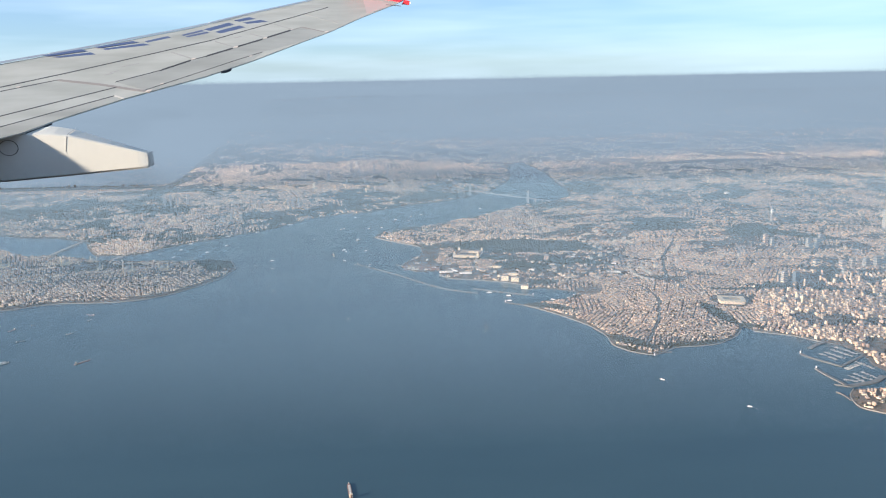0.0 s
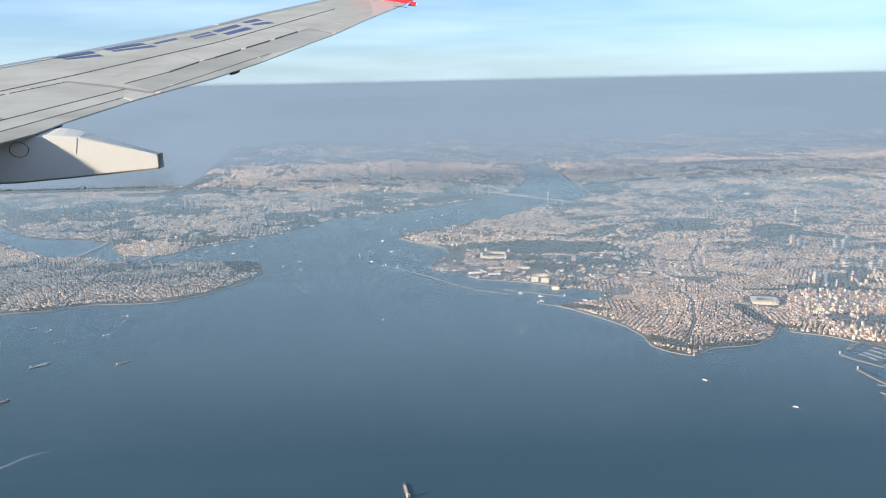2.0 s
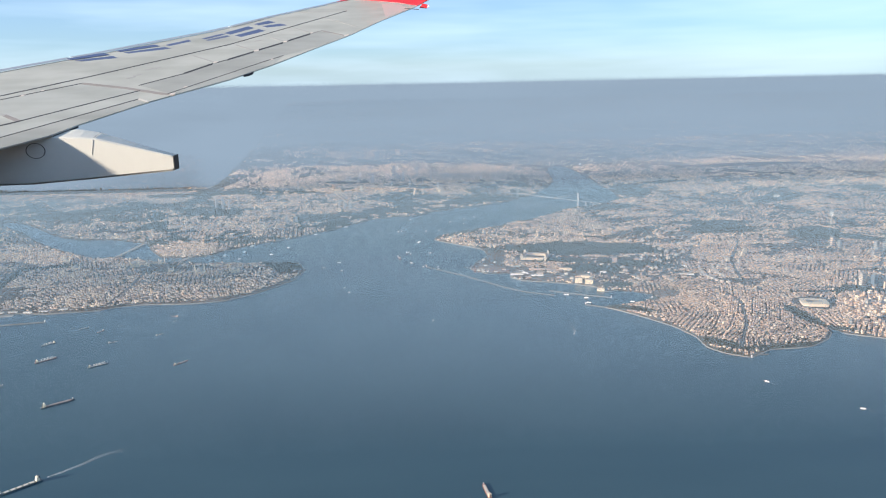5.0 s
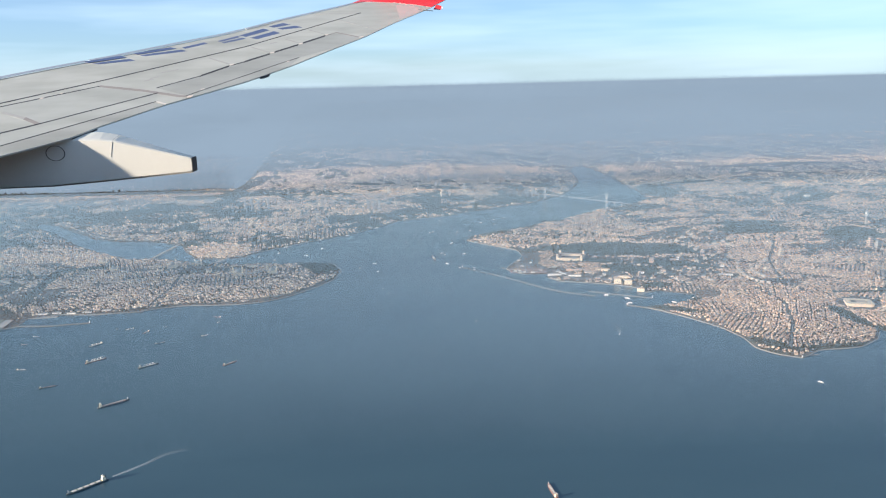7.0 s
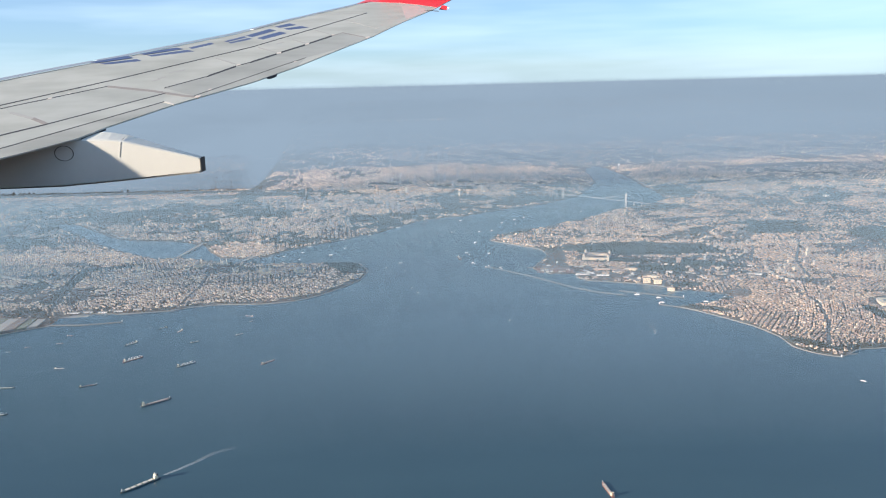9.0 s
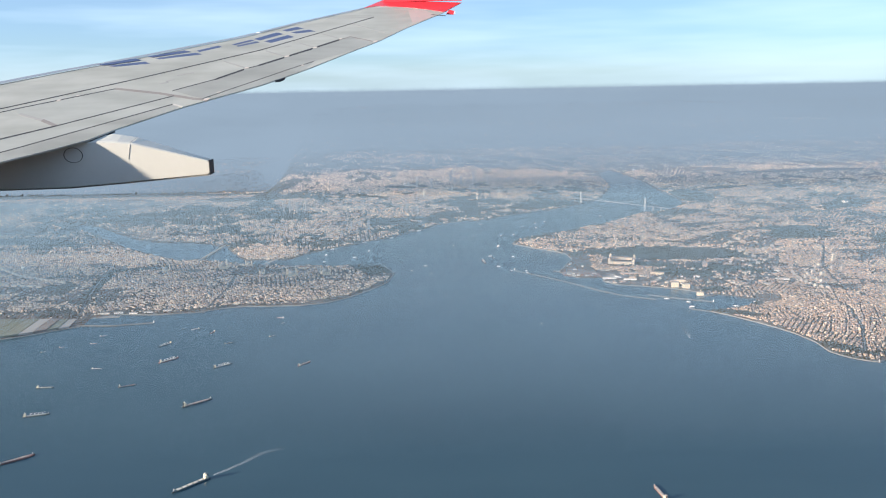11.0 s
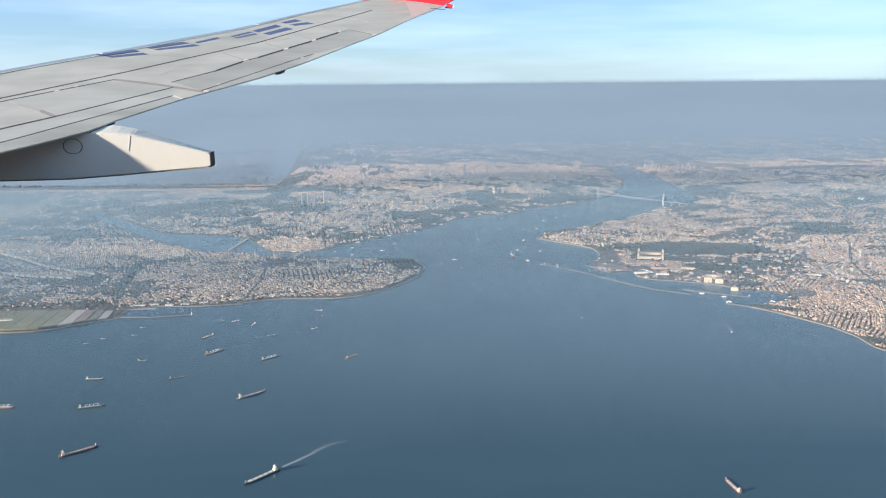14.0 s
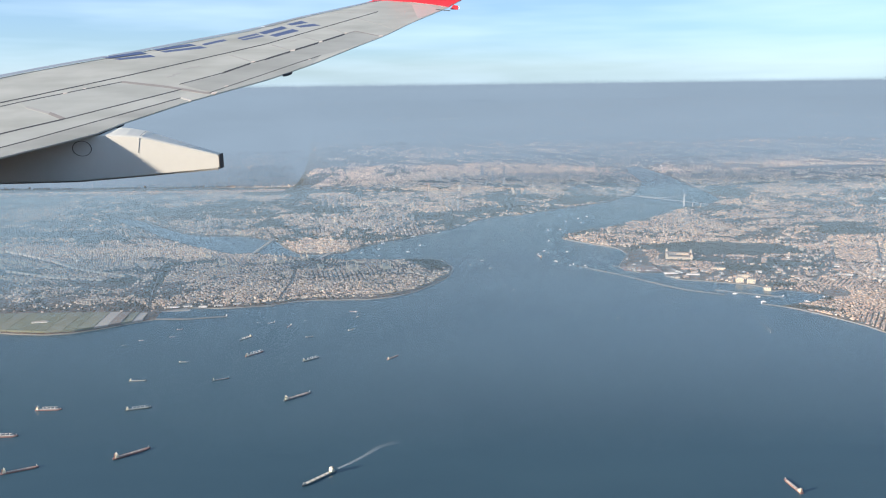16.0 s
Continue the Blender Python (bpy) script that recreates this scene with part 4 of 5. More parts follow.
# container stacks of the port
for i in range(26):
    x, y = 88 + (i % 9) * 4.0, 752 + (i // 9) * 5.0 - (i % 9) * 0.7
    bm = bmesh.new()
    for j in range(3):
        box(bm, (j - 1) * 1.1, 0, -0.1, 1.0, 2.6, 0.7 + 0.3 * random.random())
    ob = part("container_stack", bm, random.choice((rust_mat, deck_mat, hatch_mat, rust_mat)), None, "stack of rust-red and pale cargo containers on the quay")
    ob.matrix_basis = pose(x, y, town_height(x, y), 0, 0, -14)
    tagged(ob, "", "containers", "container stacks of the port")


dry_mat = plain("dry_grass", (0.210, 0.218, 0.168), 0.95, spread=0.3, scale=0.15)
yard_mat = plain("worn_paving", (0.24, 0.21, 0.19), 0.9, spread=0.4, scale=0.25)


def field(x, y, sx, sy, turn, mat, label):
    bm = bmesh.new()
    box(bm, 0, 0, 0, sx, sy, 0.5)
    ob = part("field", bm, mat, None, label)
    ob.matrix_basis = pose(x, y, town_height(x, y) - 0.3, 0, 0, turn)
    tagged(ob, "", "field", kind="structure")


def field_strip(x0, x1, mat):
    """A strip of reclaimed land that runs back from the sea wall."""
    front = lambda x: float(np.interp(x, [-440, -425, -402, -382, -364, -346, -331], [590, 587, 584, 587, 596, 609, 617])) + 2.6
    corners = [(x0, front(x0)), (x1, front(x1)), (x1 - 2, 635.0), (x0 - 2, 635.0)]
    base = max(town_height(x, y) for x, y in corners) - 0.2
    bm = bmesh.new()
    loft(bm, [[(x, y, z) for x, y in corners] for z in (base - 1.2, base + 0.3)])
    tagged(part("field", bm, mat, None, "flat strip of mown field on reclaimed land"), "", "field", kind="structure")


edges = [-470, -457, -447, -436, -424, -415, -404, -391, -382, -370, -361, -353, -346, -339]
for i, (x0, x1) in enumerate(zip(edges, edges[1:])):
    field_strip(x0 + 0.2, x1 - 0.2, (field_mat, field_mat, dry_mat, field_mat)[i % 4] if i < 8 else (concrete_mat, yard_mat, dry_mat)[i % 3])
field(508, 700, 34, 9, 0, dirt_mat, "bare reddish building ground among towers")
field(560, 708, 40, 9, -4, dirt_mat, "bare reddish building ground among towers")
field(478, 775, 16, 14, 20, dirt_mat, "cleared pale ground beside towers")
field(350, 643, 38, 2.2, -33, dirt_mat, "pale railway yard")
field(106, 764, 28, 15, -14, yard_mat, "worn reddish-grey paved container yard")
field(142, 741, 30, 11, -12, yard_mat, "worn grey paved yard round the warehouses")
field(168, 716, 26, 7, -14, yard_mat, "worn grey paved quayside")
field(-322, 643, 26, 5, 5, concrete_mat, "paved harbour apron")


# ---- trees ----
def woods(name, count, box_, size, need, label, seed):
    """Crowns of many trees, jagged and uneven, as one mass."""
    rng = np.random.RandomState(seed)
    x, y = rng.uniform(box_[0], box_[1], count), rng.uniform(box_[2], box_[3], count)
    z, d = land_height(x, y)
    c = park_cover(x, y)
    ok = (d > 1.2) & ((c > 0.4) if need else (c < 0.4) & (rng.rand(count) < 0.5 + 0.5 * (smooth_noise(x, y, 14, 31) > 0.5)) & ~kept_free(x, y)) & (road_distance(x, y) > 2.0) & ~((x < -335) & (y < 626))
    ok &= ~((western_basin(x, y)[0] > 0.98) & (y > 1230) & (y < 1700))
    x, y, z = x[ok], y[ok], z[ok]
    bm = bmesh.new()
    bmesh.ops.create_icosphere(bm, subdivisions=1, radius=1.0)
    base = np.array([v.co[:] for v in bm.verts])
    tri = np.array([[v.index for v in f.verts] for f in bm.faces])
    bm.free()
    r = size * rng.uniform(0.55, 1.15, len(x))
    jag = rng.uniform(0.65, 1.3, (len(x), len(base), 1))
    v = base[None] * jag * r[:, None, None] * np.array([1, 1, 0.95]) + np.stack([x, y, z + r * 0.7], axis=-1)[:, None, :]
    q = (tri[None] + (np.arange(len(x)) * len(base))[:, None, None]).reshape(-1, 3)
    return tagged(link(name, v.reshape(-1, 3), q, [leaf_mat]), label, "trees", kind="stuff")


woods("woodland", 26000, (120, 620, 400, 900), 0.9, True, "dark green trees of parks and cemeteries", 41)
woods("woodland", 26000, (-640, -60, 580, 1000), 0.9, True, "dark green trees of parks and gardens", 42)
woods("woodland", 26000, (-640, 760, 900, 1350), 1.4, True, "dark wooded slopes above the strait", 43)
woods("woodland", 50000, (-1100, -150, 1350, 3600), 2.6, True, "dark wooded slopes down to the low western country", 44)


# ---- nearest houses, one by one ----
order = np.argsort(near_rows[:, 1] + 0.25 * np.abs(near_rows[:, 0] - 250))[:300]
far_rows = np.delete(near_rows, order, axis=0)
town("town_houses", far_rows, "dense low apartment houses with pinkish walls and tiled roofs")
house_body, house_roof = None, None
for k, (x, y, w, l, ang, h, z) in enumerate(near_rows[order]):
    if house_body is None:
        bm = bmesh.new()
        box(bm, 0, 0, -0.4, 1, 1, 1.4)
        proto = part("apartment_house", bm, wall_one, None, "pinkish apartment house with a tiled hipped roof")
        house_body = proto.data
        bm = bmesh.new()
        box(bm, 0, 0, 1.0, 1.06, 1.06, 0.04)
        box(bm, 0, 0, 1.04, 1.04, 1.04, 0.20, taper=0.3)
        house_roof = part("roof", bm, roof_one, proto).data
    else:
        proto = new("apartment_house", house_body)
        tagged(proto, "pinkish apartment house with a tiled hipped roof")
        new("roof", house_roof).parent = proto
    tagged(proto, "", "house", "houses near the shore")
    proto.matrix_basis = Matrix.LocRotScale((x, y, z), Euler((0, 0, ang)), (w, l, h))

# ---- ships ----
def hull_ring(x, half, z0, z1, flare):
    return [(x, -half * flare, z0), (x, -half, z1), (x, half, z1), (x, half * flare, z0)]


def cargo_ship(x, y, turn, length, hull, deck, style, label):
    """A ship whose bow points along its own x axis."""
    top = thing("cargo_ship", x, y, 0, turn, label, "ship", "ships at anchor")
    L, B, H = length, length * 0.13, length * 0.032
    bm = bmesh.new()
    loft(bm, [hull_ring(-L / 2, B * 0.36, -0.3, H, 0.8), hull_ring(-L * 0.44, B / 2, -0.3, H, 0.95), hull_ring(L * 0.33, B / 2, -0.3, H, 1.0),
              hull_ring(L * 0.43, B * 0.36, -0.3, H * 1.15, 0.7), hull_ring(L * 0.5, B * 0.05, -0.3, H * 1.3, 0.4)])
    part("hull", bm, hull, top)
    bm = bmesh.new()
    box(bm, -L * 0.02, 0, H, L * 0.86, B * 0.88, 0.06)
    part("deck", bm, deck, top)
    bm = bmesh.new()
    box(bm, -L * 0.40, 0, H, L * 0.085, B * 0.85, L * 0.05)
    box(bm, -L * 0.395, 0, H + L * 0.05, L * 0.06, B * 0.62, L * 0.035)
    box(bm, -L * 0.39, 0, H + L * 0.085, L * 0.04, B * 1.0, L * 0.018)
    house = part("deckhouse", bm, ivory_mat, top, "ivory deckhouse with bridge wings")
    bm = bmesh.new()
    box(bm, -L * 0.445, 0, H, L * 0.03, B * 0.3, L * 0.12, taper=0.8)
    part("funnel", bm, hull, house)
    bm = bmesh.new()
    rod(bm, (L * 0.45, 0, H), (L * 0.45, 0, H + L * 0.075), L * 0.006, 5)
    rod(bm, (-L * 0.39, 0, H + L * 0.11), (-L * 0.39, 0, H + L * 0.16), L * 0.005, 5)
    part("mast", bm, white_mat, top)
    bm = bmesh.new()
    box(bm, L * 0.43, 0, H * 1.1, L * 0.08, B * 0.5, H * 0.35, taper=0.8)
    part("forecastle", bm, hull, top)
    if style == "tanker":
        bm = bmesh.new()
        box(bm, 0, 0, H + 0.06, L * 0.7, B * 0.1, H * 0.25)
        for k in range(3):
            box(bm, L * (-0.2 + k * 0.2), 0, H + 0.06, L * 0.012, B * 0.6, H * 0.3)
        part("pipe_rack", bm, hatch_mat, top)
    else:
        for k in range(5):
            bm = bmesh.new()
            box(bm, L * (-0.27 + k * 0.145), 0, H + 0.06, L * 0.10, B * 0.6, H * 0.30)
            part("hatch_cover", bm, hatch_mat, top)
    if style == "geared":
        for k in range(4):
            px = L * (-0.197 + k * 0.145)
            bm = bmesh.new()
            rod(bm, (px, 0, H), (px, 0, H + L * 0.10), L * 0.012, 6)
            rod(bm, (px, 0, H + L * 0.075), (px + L * 0.11, 0, H + L * 0.10), L * 0.006, 5)
            part("crane", bm, white_mat, top, "white deck crane")
    return top


FLEET = [(-281, 444, 16, 15.3, "geared", 0), (-264, 387, 38, 19.4, "tanker", 1), (-243, 488, 24, 11.2, "tanker", 0), (-189, 522, 40, 14.2, "geared", 0), (-132, 523, 50, 11.5, "tanker", 1), (-297, 488, 2, 11.6, "bulk", 0),
         (-188, 458, 40, 19.5, "tanker", 0), (-335, 445, 1, 15.8, "geared", 1), (-344, 410, 3, 16.5, "geared", 1), (-315, 371, 24, 17.5, "tanker", 1), (-161, 357, 226, 20.5, "bulk", 0), (-231, 535, 45, 15.0, "geared", 1), (-245, 569, 231, 11.3, "geared", 0)]
for x, y, turn, length, style, red in FLEET:
    cargo_ship(x, y, turn, length, rust_mat if red else dark_hull, deck_mat if red or style == "tanker" else green_deck, style,
               ("rust-red " if red else "dark ") + {"geared": "bulk carrier with white deck cranes", "tanker": "tanker with an ivory deckhouse aft", "bulk": "bulk carrier with pale hatch covers"}[style] + " on open water")
for x, y, turn, length, style, red in ((-277, 521, 0, 7.1, "bulk", 0), (-233, 605, 214, 7.2, "geared", 0), (-217, 597, 250, 7.0, "tanker", 1), (-197, 570, 30, 7.2, "bulk", 0), (-167, 585, 45, 6.5, "bulk", 0), (-302, 575, 14, 4.5, "bulk", 1), (-302, 593, 20, 4.8, "tanker", 1),
                                       (-323, 568, 18, 4.0, "bulk", 1), (-332, 558, 18, 3.8, "bulk", 0), (-170, 632, 165, 7.0, "tanker", 1), (68, 341, 100, 14.0, "bulk", 1), (11, 819, 100, 16.0, "geared", 1), (125, 722, 140, 12.5, "geared", 0), (-243, 607, 30, 3.0, "bulk", 0), (-206, 609, 20, 3.0, "bulk", 0), (-165, 618, 60, 4.0, "bulk", 0)):
    cargo_ship(x, y, turn, length, rust_mat if red else dark_hull, deck_mat if red else green_deck, style, ("small rust-red " if red else "small dark ") + "cargo ship with an ivory deckhouse on open water")


def ferry(x, y, turn, length, label="white passenger ferry with two decks"):
    top = thing("ferry", x, y, 0, turn, label, "ferry", "ferries of the strait")
    L, B = length, length * 0.2
    bm = bmesh.new()
    loft(bm, [hull_ring(-L / 2, B * 0.35, -0.2, L * 0.06, 0.8), hull_ring(-L * 0.35, B / 2, -0.2, L * 0.055, 0.9), hull_ring(L * 0.25, B / 2, -0.2, L * 0.055, 0.9), hull_ring(L * 0.5, B * 0.06, -0.2, L * 0.08, 0.5)])
    part("hull", bm, white_mat, top)
    bm = bmesh.new()
    box(bm, -L * 0.03, 0, L * 0.055, L * 0.72, B * 0.85, L * 0.05)
    part("lower_deck", bm, white_mat, top)
    bm = bmesh.new()
    box(bm, -L * 0.03, 0, L * 0.105, L * 0.60, B * 0.75, L * 0.05)
    box(bm, L * 0.16, 0, L * 0.155, L * 0.10, B * 0.6, L * 0.035)
    part("upper_deck", bm, white_mat, top)
    bm = bmesh.new()
    rod(bm, (-L * 0.08, 0, L * 0.15), (-L * 0.08, 0, L * 0.24), L * 0.025, 8)
    part("funnel", bm, rust_mat, top)
    return top


FERRIES = [(255, 463, 135, 3.5), (293, 420, 150, 3.2), (151, 563, 255, 2.8), (163, 666, 165, 4.6), (179, 655, 160, 4.6), (178, 641, 165, 4.4), (136, 740, 130, 12), (20, 843, 21, 4.5), (32, 893, 60, 6), (52, 775, 30, 3.8), (25, 795, -40, 4.5), (45, 603, 60, 2.6), (-52, 804, 20, 3), (-126, 927, 30, 7), (72, 1010, 20, 4)]
LAUNCHES = [(105, 1041, 20, 4), (-160, 893, 30, 6), (-95, 950, 35, 5), (-62, 992, 40, 7), (10, 960, 70, 3.5), (-20, 900, 50, 3), (40, 955, 30, 3), (-45, 770, 10, 2.4), (-30, 690, 40, 2.2), (-36, 706, 60, 2.2), (215, 640, 150, 4.6), (236, 652, 170, 4.0), (229, 645, 20, 3), (119, 760, 150, 5), (96, 790, 160, 4)]
BOATS = [(91, 1029, 10, 3.4), (89, 998, 30, 3.0), (56, 959, 20, 3.6), (23, 835, 60, 3.0), (44, 838, 10, 3.4), (37, 778, 150, 2.8), (52, 768, 20, 3.2), (187, 1074, 40, 3.4), (19, 1030, 15, 3.6), (-163, 864, 20, 3.6), (-130, 849, 15, 4.2),
         (-161, 831, 35, 3.2), (-117, 881, 40, 3.4), (-181, 847, 10, 2.8), (-50, 804, 30, 2.6), (-65, 785, 160, 2.4), (6, 955, 60, 3.0)]
for x, y, turn, length in FERRIES + LAUNCHES + BOATS:
    ferry(x, y, turn, length)


def wake(line, w0, w1, label):
    """A ragged streak of foam that widens behind a hull."""
    pts = np.array(rounded(line, 0.8))
    n = len(pts)
    rng = np.random.RandomState(n)
    d = np.gradient(pts, axis=0)
    d /= np.hypot(*d.T)[:, None]
    nrm = np.stack([-d[:, 1], d[:, 0]], axis=-1)
    w = np.linspace(w0, w1, n)[:, None] * rng.uniform(0.8, 1.05, (n, 1))
    off = rng.uniform(-0.25, 0.25, (n, 1)) * w
    v = np.concatenate([np.c_[pts + nrm * (w + off), np.full(n, 0.03)], np.c_[pts - nrm * (w - off), np.full(n, 0.03)]])
    ob = link("wake", v, [(i, i + 1, n + i + 1, n + i) for i in range(n - 1)], [wake_mat])
    fade = ob.data.attributes.new("fade", "FLOAT", "POINT")
    fade.data.foreach_set("value", np.tile(np.linspace(1, 0, n) ** 0.8, 2).astype(np.float32))
    tagged(ob, label, "wake", kind="stuff")


def wake_material():
    m, nt, b = nodes_of("wake_foam", 0.7)
    b.inputs["Base Color"].default_value = (0.55, 0.62, 0.66, 1)
    age = nt.nodes.new("ShaderNodeAttribute")
    age.attribute_name = "fade"
    froth = ramp_node(nt, noise_node(nt, 1.6, 6), [(0.30, (0.03, 0.03, 0.03)), (0.70, (0.68, 0.68, 0.68))])
    nt.links.new(mix_node(nt, 1.0, froth, age.outputs["Color"], "MULTIPLY"), b.inputs["Alpha"])
    return m


wake_mat = wake_material()
wake([(-152.5, 367), (-147, 372.5), (-140, 380), (-135, 388), (-128, 393), (-121, 396)], 0.8, 2.2, "pale trailing wake behind a ship")
wake([(257, 460), (261, 455)], 0.3, 0.7, "short white wake behind a ferry")
wake([(295, 418), (300, 414)], 0.3, 0.7, "short white wake behind a ferry")
wake([(152, 567), (153, 576), (153, 592)], 1.3, 2.6, "broad white wake behind a fast boat")

# marina pontoons and yachts
YACHT = None
for i, (x0, y0, x1, y1) in enumerate(((379, 502.5, 386, 489), (385.6, 506.7, 393, 492), (390.5, 511, 399, 496.5), (374, 500, 380, 487), (373, 462, 378.4, 448), (378.4, 464, 383.6, 452), (384, 466, 389, 455), (367, 455, 374, 450.5), (377, 471, 389, 478.4), (390.4, 483.5, 395, 470.3))):
    length, turn = math.hypot(x1 - x0, y1 - y0), math.degrees(math.atan2(y1 - y0, x1 - x0))
    bm = bmesh.new()
    box(bm, length / 2, 0, -0.1, length, 0.35, 0.28)
    pontoon = part("pontoon", bm, concrete_mat, None, "long narrow floating pontoon of the marina")
    pontoon.matrix_basis = pose(x0, y0, 0, 0, 0, turn)
    tagged(pontoon, "", "pontoon", "pontoons of the marina")
    for k in range(int(length / 1.15)):
        for side in (-1, 1):
            if random.random() < 0.38:
                continue
            m = pose(x0, y0, 0, 0, 0, turn) @ pose(0.6 + k * 1.15, side * 1.05, 0, 0, 0, 90 * side)
            if YACHT is None:
                YACHT = thing("yacht", 0, 0, 0, 0, "small white moored yacht", "boat", "yachts in the marina")
                bm = bmesh.new()
                loft(bm, [hull_ring(-0.75, 0.22, -0.05, 0.16, 0.8), hull_ring(-0.1, 0.27, -0.05, 0.16, 0.8), hull_ring(0.75, 0.03, -0.05, 0.2, 0.5)])
                part("hull", bm, hatch_mat, YACHT)
                bm = bmesh.new()
                box(bm, -0.1, 0, 0.16, 0.6, 0.28, 0.12, taper=0.7)
                part("cabin", bm, steel_mat, YACHT)
                YACHT.matrix_basis = m
            else:
                copy_thing(YACHT, m)


# ---- the aircraft's wing ----
def wing_paint(name, colour):
    """Grey paint with soot drawn out along the airflow, and fine panel wear."""
    m, nt, b = nodes_of(name, 0.48)
    soot = ramp_node(nt, noise_node(nt, 1.0, 5, stretch=(0.0030, 0.0085, 0.0085)), [(0.34, (0.80, 0.80, 0.785)), (0.60, (1.0, 1.0, 1.0))])
    wear = ramp_node(nt, noise_node(nt, 0.005, 6), [(0.3, (0.90, 0.905, 0.89)), (0.7, (1.05, 1.05, 1.04))])
    base = mix_node(nt, 1.0, mix_node(nt, 1.0, colour, soot, "MULTIPLY"), wear, "MULTIPLY")
    nt.links.new(base, b.inputs["Base Color"])
    return m


wing_top_mat = wing_paint("wing_paint", (0.387, 0.402, 0.378))
wing_panel_mat = wing_paint("panel_paint", (0.365, 0.383, 0.365))
wing_flap_mat = wing_paint("flap_paint", (0.313, 0.327, 0.313))
fairing_mat = plain("fairing_paint", (0.505, 0.528, 0.510), 0.35, spread=0.06, scale=0.004)
smudge_mat = plain("worn_joint", (0.25, 0.235, 0.225), 0.6, spread=0.3, scale=0.012)
pale_joint = plain("faint_joint", (0.34, 0.345, 0.335), 0.6, spread=0.15, scale=0.012)
seam_mat = plain("seam_rubber", (0.03, 0.034, 0.042), 0.7)
bar_mat = plain("blue_marking_paint", (0.050, 0.080, 0.19), 0.45, spread=0.08, scale=0.008)
tip_mat = plain("red_tip_paint", (0.62, 0.035, 0.05), 0.35, spread=0.06, scale=0.008)
# pink tone painted in as the red tip's reflection
tip_reflection_mat = plain("red_reflection_tone", (0.45, 0.385, 0.365), 0.45, spread=0.15, scale=0.02)
bracket_mat = plain("bracket_metal", (0.62, 0.56, 0.50), 0.5, 0.1, spread=0.3, scale=0.05)
slat_mat = plain("slat_metal", (0.30, 0.335, 0.39), 0.4, 0.3, spread=0.08, scale=0.008)
ORIGIN = Vector((-1300, 3000, 30))
wing = thing("aircraft_wing", *ORIGIN, 0, "grey metal airliner wing with a red tip and blue markings", "wing")
LEAD = ((-2850, 2850), (-2450, 3150), (-2131, 3444), (-1933, 3625), (-1744, 3773), (-1537, 3923), (-1321, 4106), (-1081, 4294), (-833, 4579), (-547, 4856), (-392, 5023), (-365, 5133))
TRAIL = ((-2020, 2210), (-1800, 2400), (-1622, 2549), (-1471, 2686), (-1401, 2740), (-1281, 2851), (-1226, 2947), (-1046, 3180), (-967, 3262), (-788, 3446), (-629, 3662), (-454, 3946), (-331, 4134), (-198, 4400), (1, 4739), (123, 5013))


def along(line, k):
    """The place at the share k of a line's length."""
    p = np.array(line, dtype=float)
    t = np.concatenate([[0], np.cumsum(np.hypot(*np.diff(p, axis=0).T))]) / np.hypot(*np.diff(p, axis=0).T).sum()
    return float(np.interp(k, t, p[:, 0])), float(np.interp(k, t, p[:, 1]))


def on_wing(x, y, lift=0.0):
    return Vector((x, y, 0.288 * y - 834 + lift)) - ORIGIN


def wing_skin():
    bm = bmesh.new()
    rings = []
    for k in np.linspace(0, 1, 60):
        (ax, ay), (bx, by) = along(LEAD, k), along(TRAIL, k)
        chord = math.hypot(bx - ax, by - ay)
        rings.append([on_wing(ax + (bx - ax) * c, ay + (by - ay) * c, up * chord) for c, up in (
            (1.0, 0.0), (0.8, 0.0), (0.6, 0.0), (0.4, 0.0), (0.2, 0.0), (0.08, -0.004), (0.025, -0.012), (0.0, -0.030), (0.03, -0.05), (0.15, -0.07), (0.4, -0.075), (0.7, -0.04), (1.0, -0.005))])
    loft(bm, rings)
    part("wing_skin", bm, wing_top_mat, wing, "pale grey painted metal skin")


def wing_panel(name, corners, mat, lift=0.3, label=""):
    """A thin plate lying on the wing's upper face."""
    bm = bmesh.new()
    low = [bm.verts.new(on_wing(x, y, -0.6)) for x, y in corners]
    high = [bm.verts.new(on_wing(x, y, lift)) for x, y in corners]
    n = len(corners)
    bm.faces.new(high)
    bm.faces.new(low[::-1])
    for i in range(n):
        bm.faces.new((low[i], low[(i + 1) % n], high[(i + 1) % n], high[i]))
    part(name, bm, mat, wing, label)


def seam(points, width, lift=0.6, mat=None, name="seam"):
    """A joint between panels, as wide as given across the span."""
    for (x0, y0), (x1, y1) in zip(points, points[1:]):
        wing_panel(name, ((x0, y0 - width / 2), (x1, y1 - width / 2), (x1, y1 + width / 2), (x0, y0 + width / 2)), mat or seam_mat, lift)


wing_skin()
# leading edge slats
for k0, k1 in ((0.2, 0.46), (0.463, 0.70), (0.703, 0.94)):
    steps = np.linspace(k0, k1, 7)
    fore, aft = [along(LEAD, k) for k in steps], [along(TRAIL, k) for k in steps]
    inner = [(a[0] + (b[0] - a[0]) * 0.062, a[1] + (b[1] - a[1]) * 0.062) for a, b in zip(fore, aft)]
    outer = [(a[0] + (b[0] - a[0]) * 0.026, a[1] + (b[1] - a[1]) * 0.026) for a, b in zip(fore, aft)]
    wing_panel("slat", outer + inner[::-1], slat_mat, 0.3, "bare metal leading edge slat")
# trailing flaps, aileron with its tab, and the spoiler ahead of them
wing_panel("spoiler", ((-1719, 3186), (-1403, 3429), (-1192, 3354), (-1127, 3325), (-1466, 2996), (-1547, 3056), (-1670, 3130)), wing_panel_mat, 0.2)
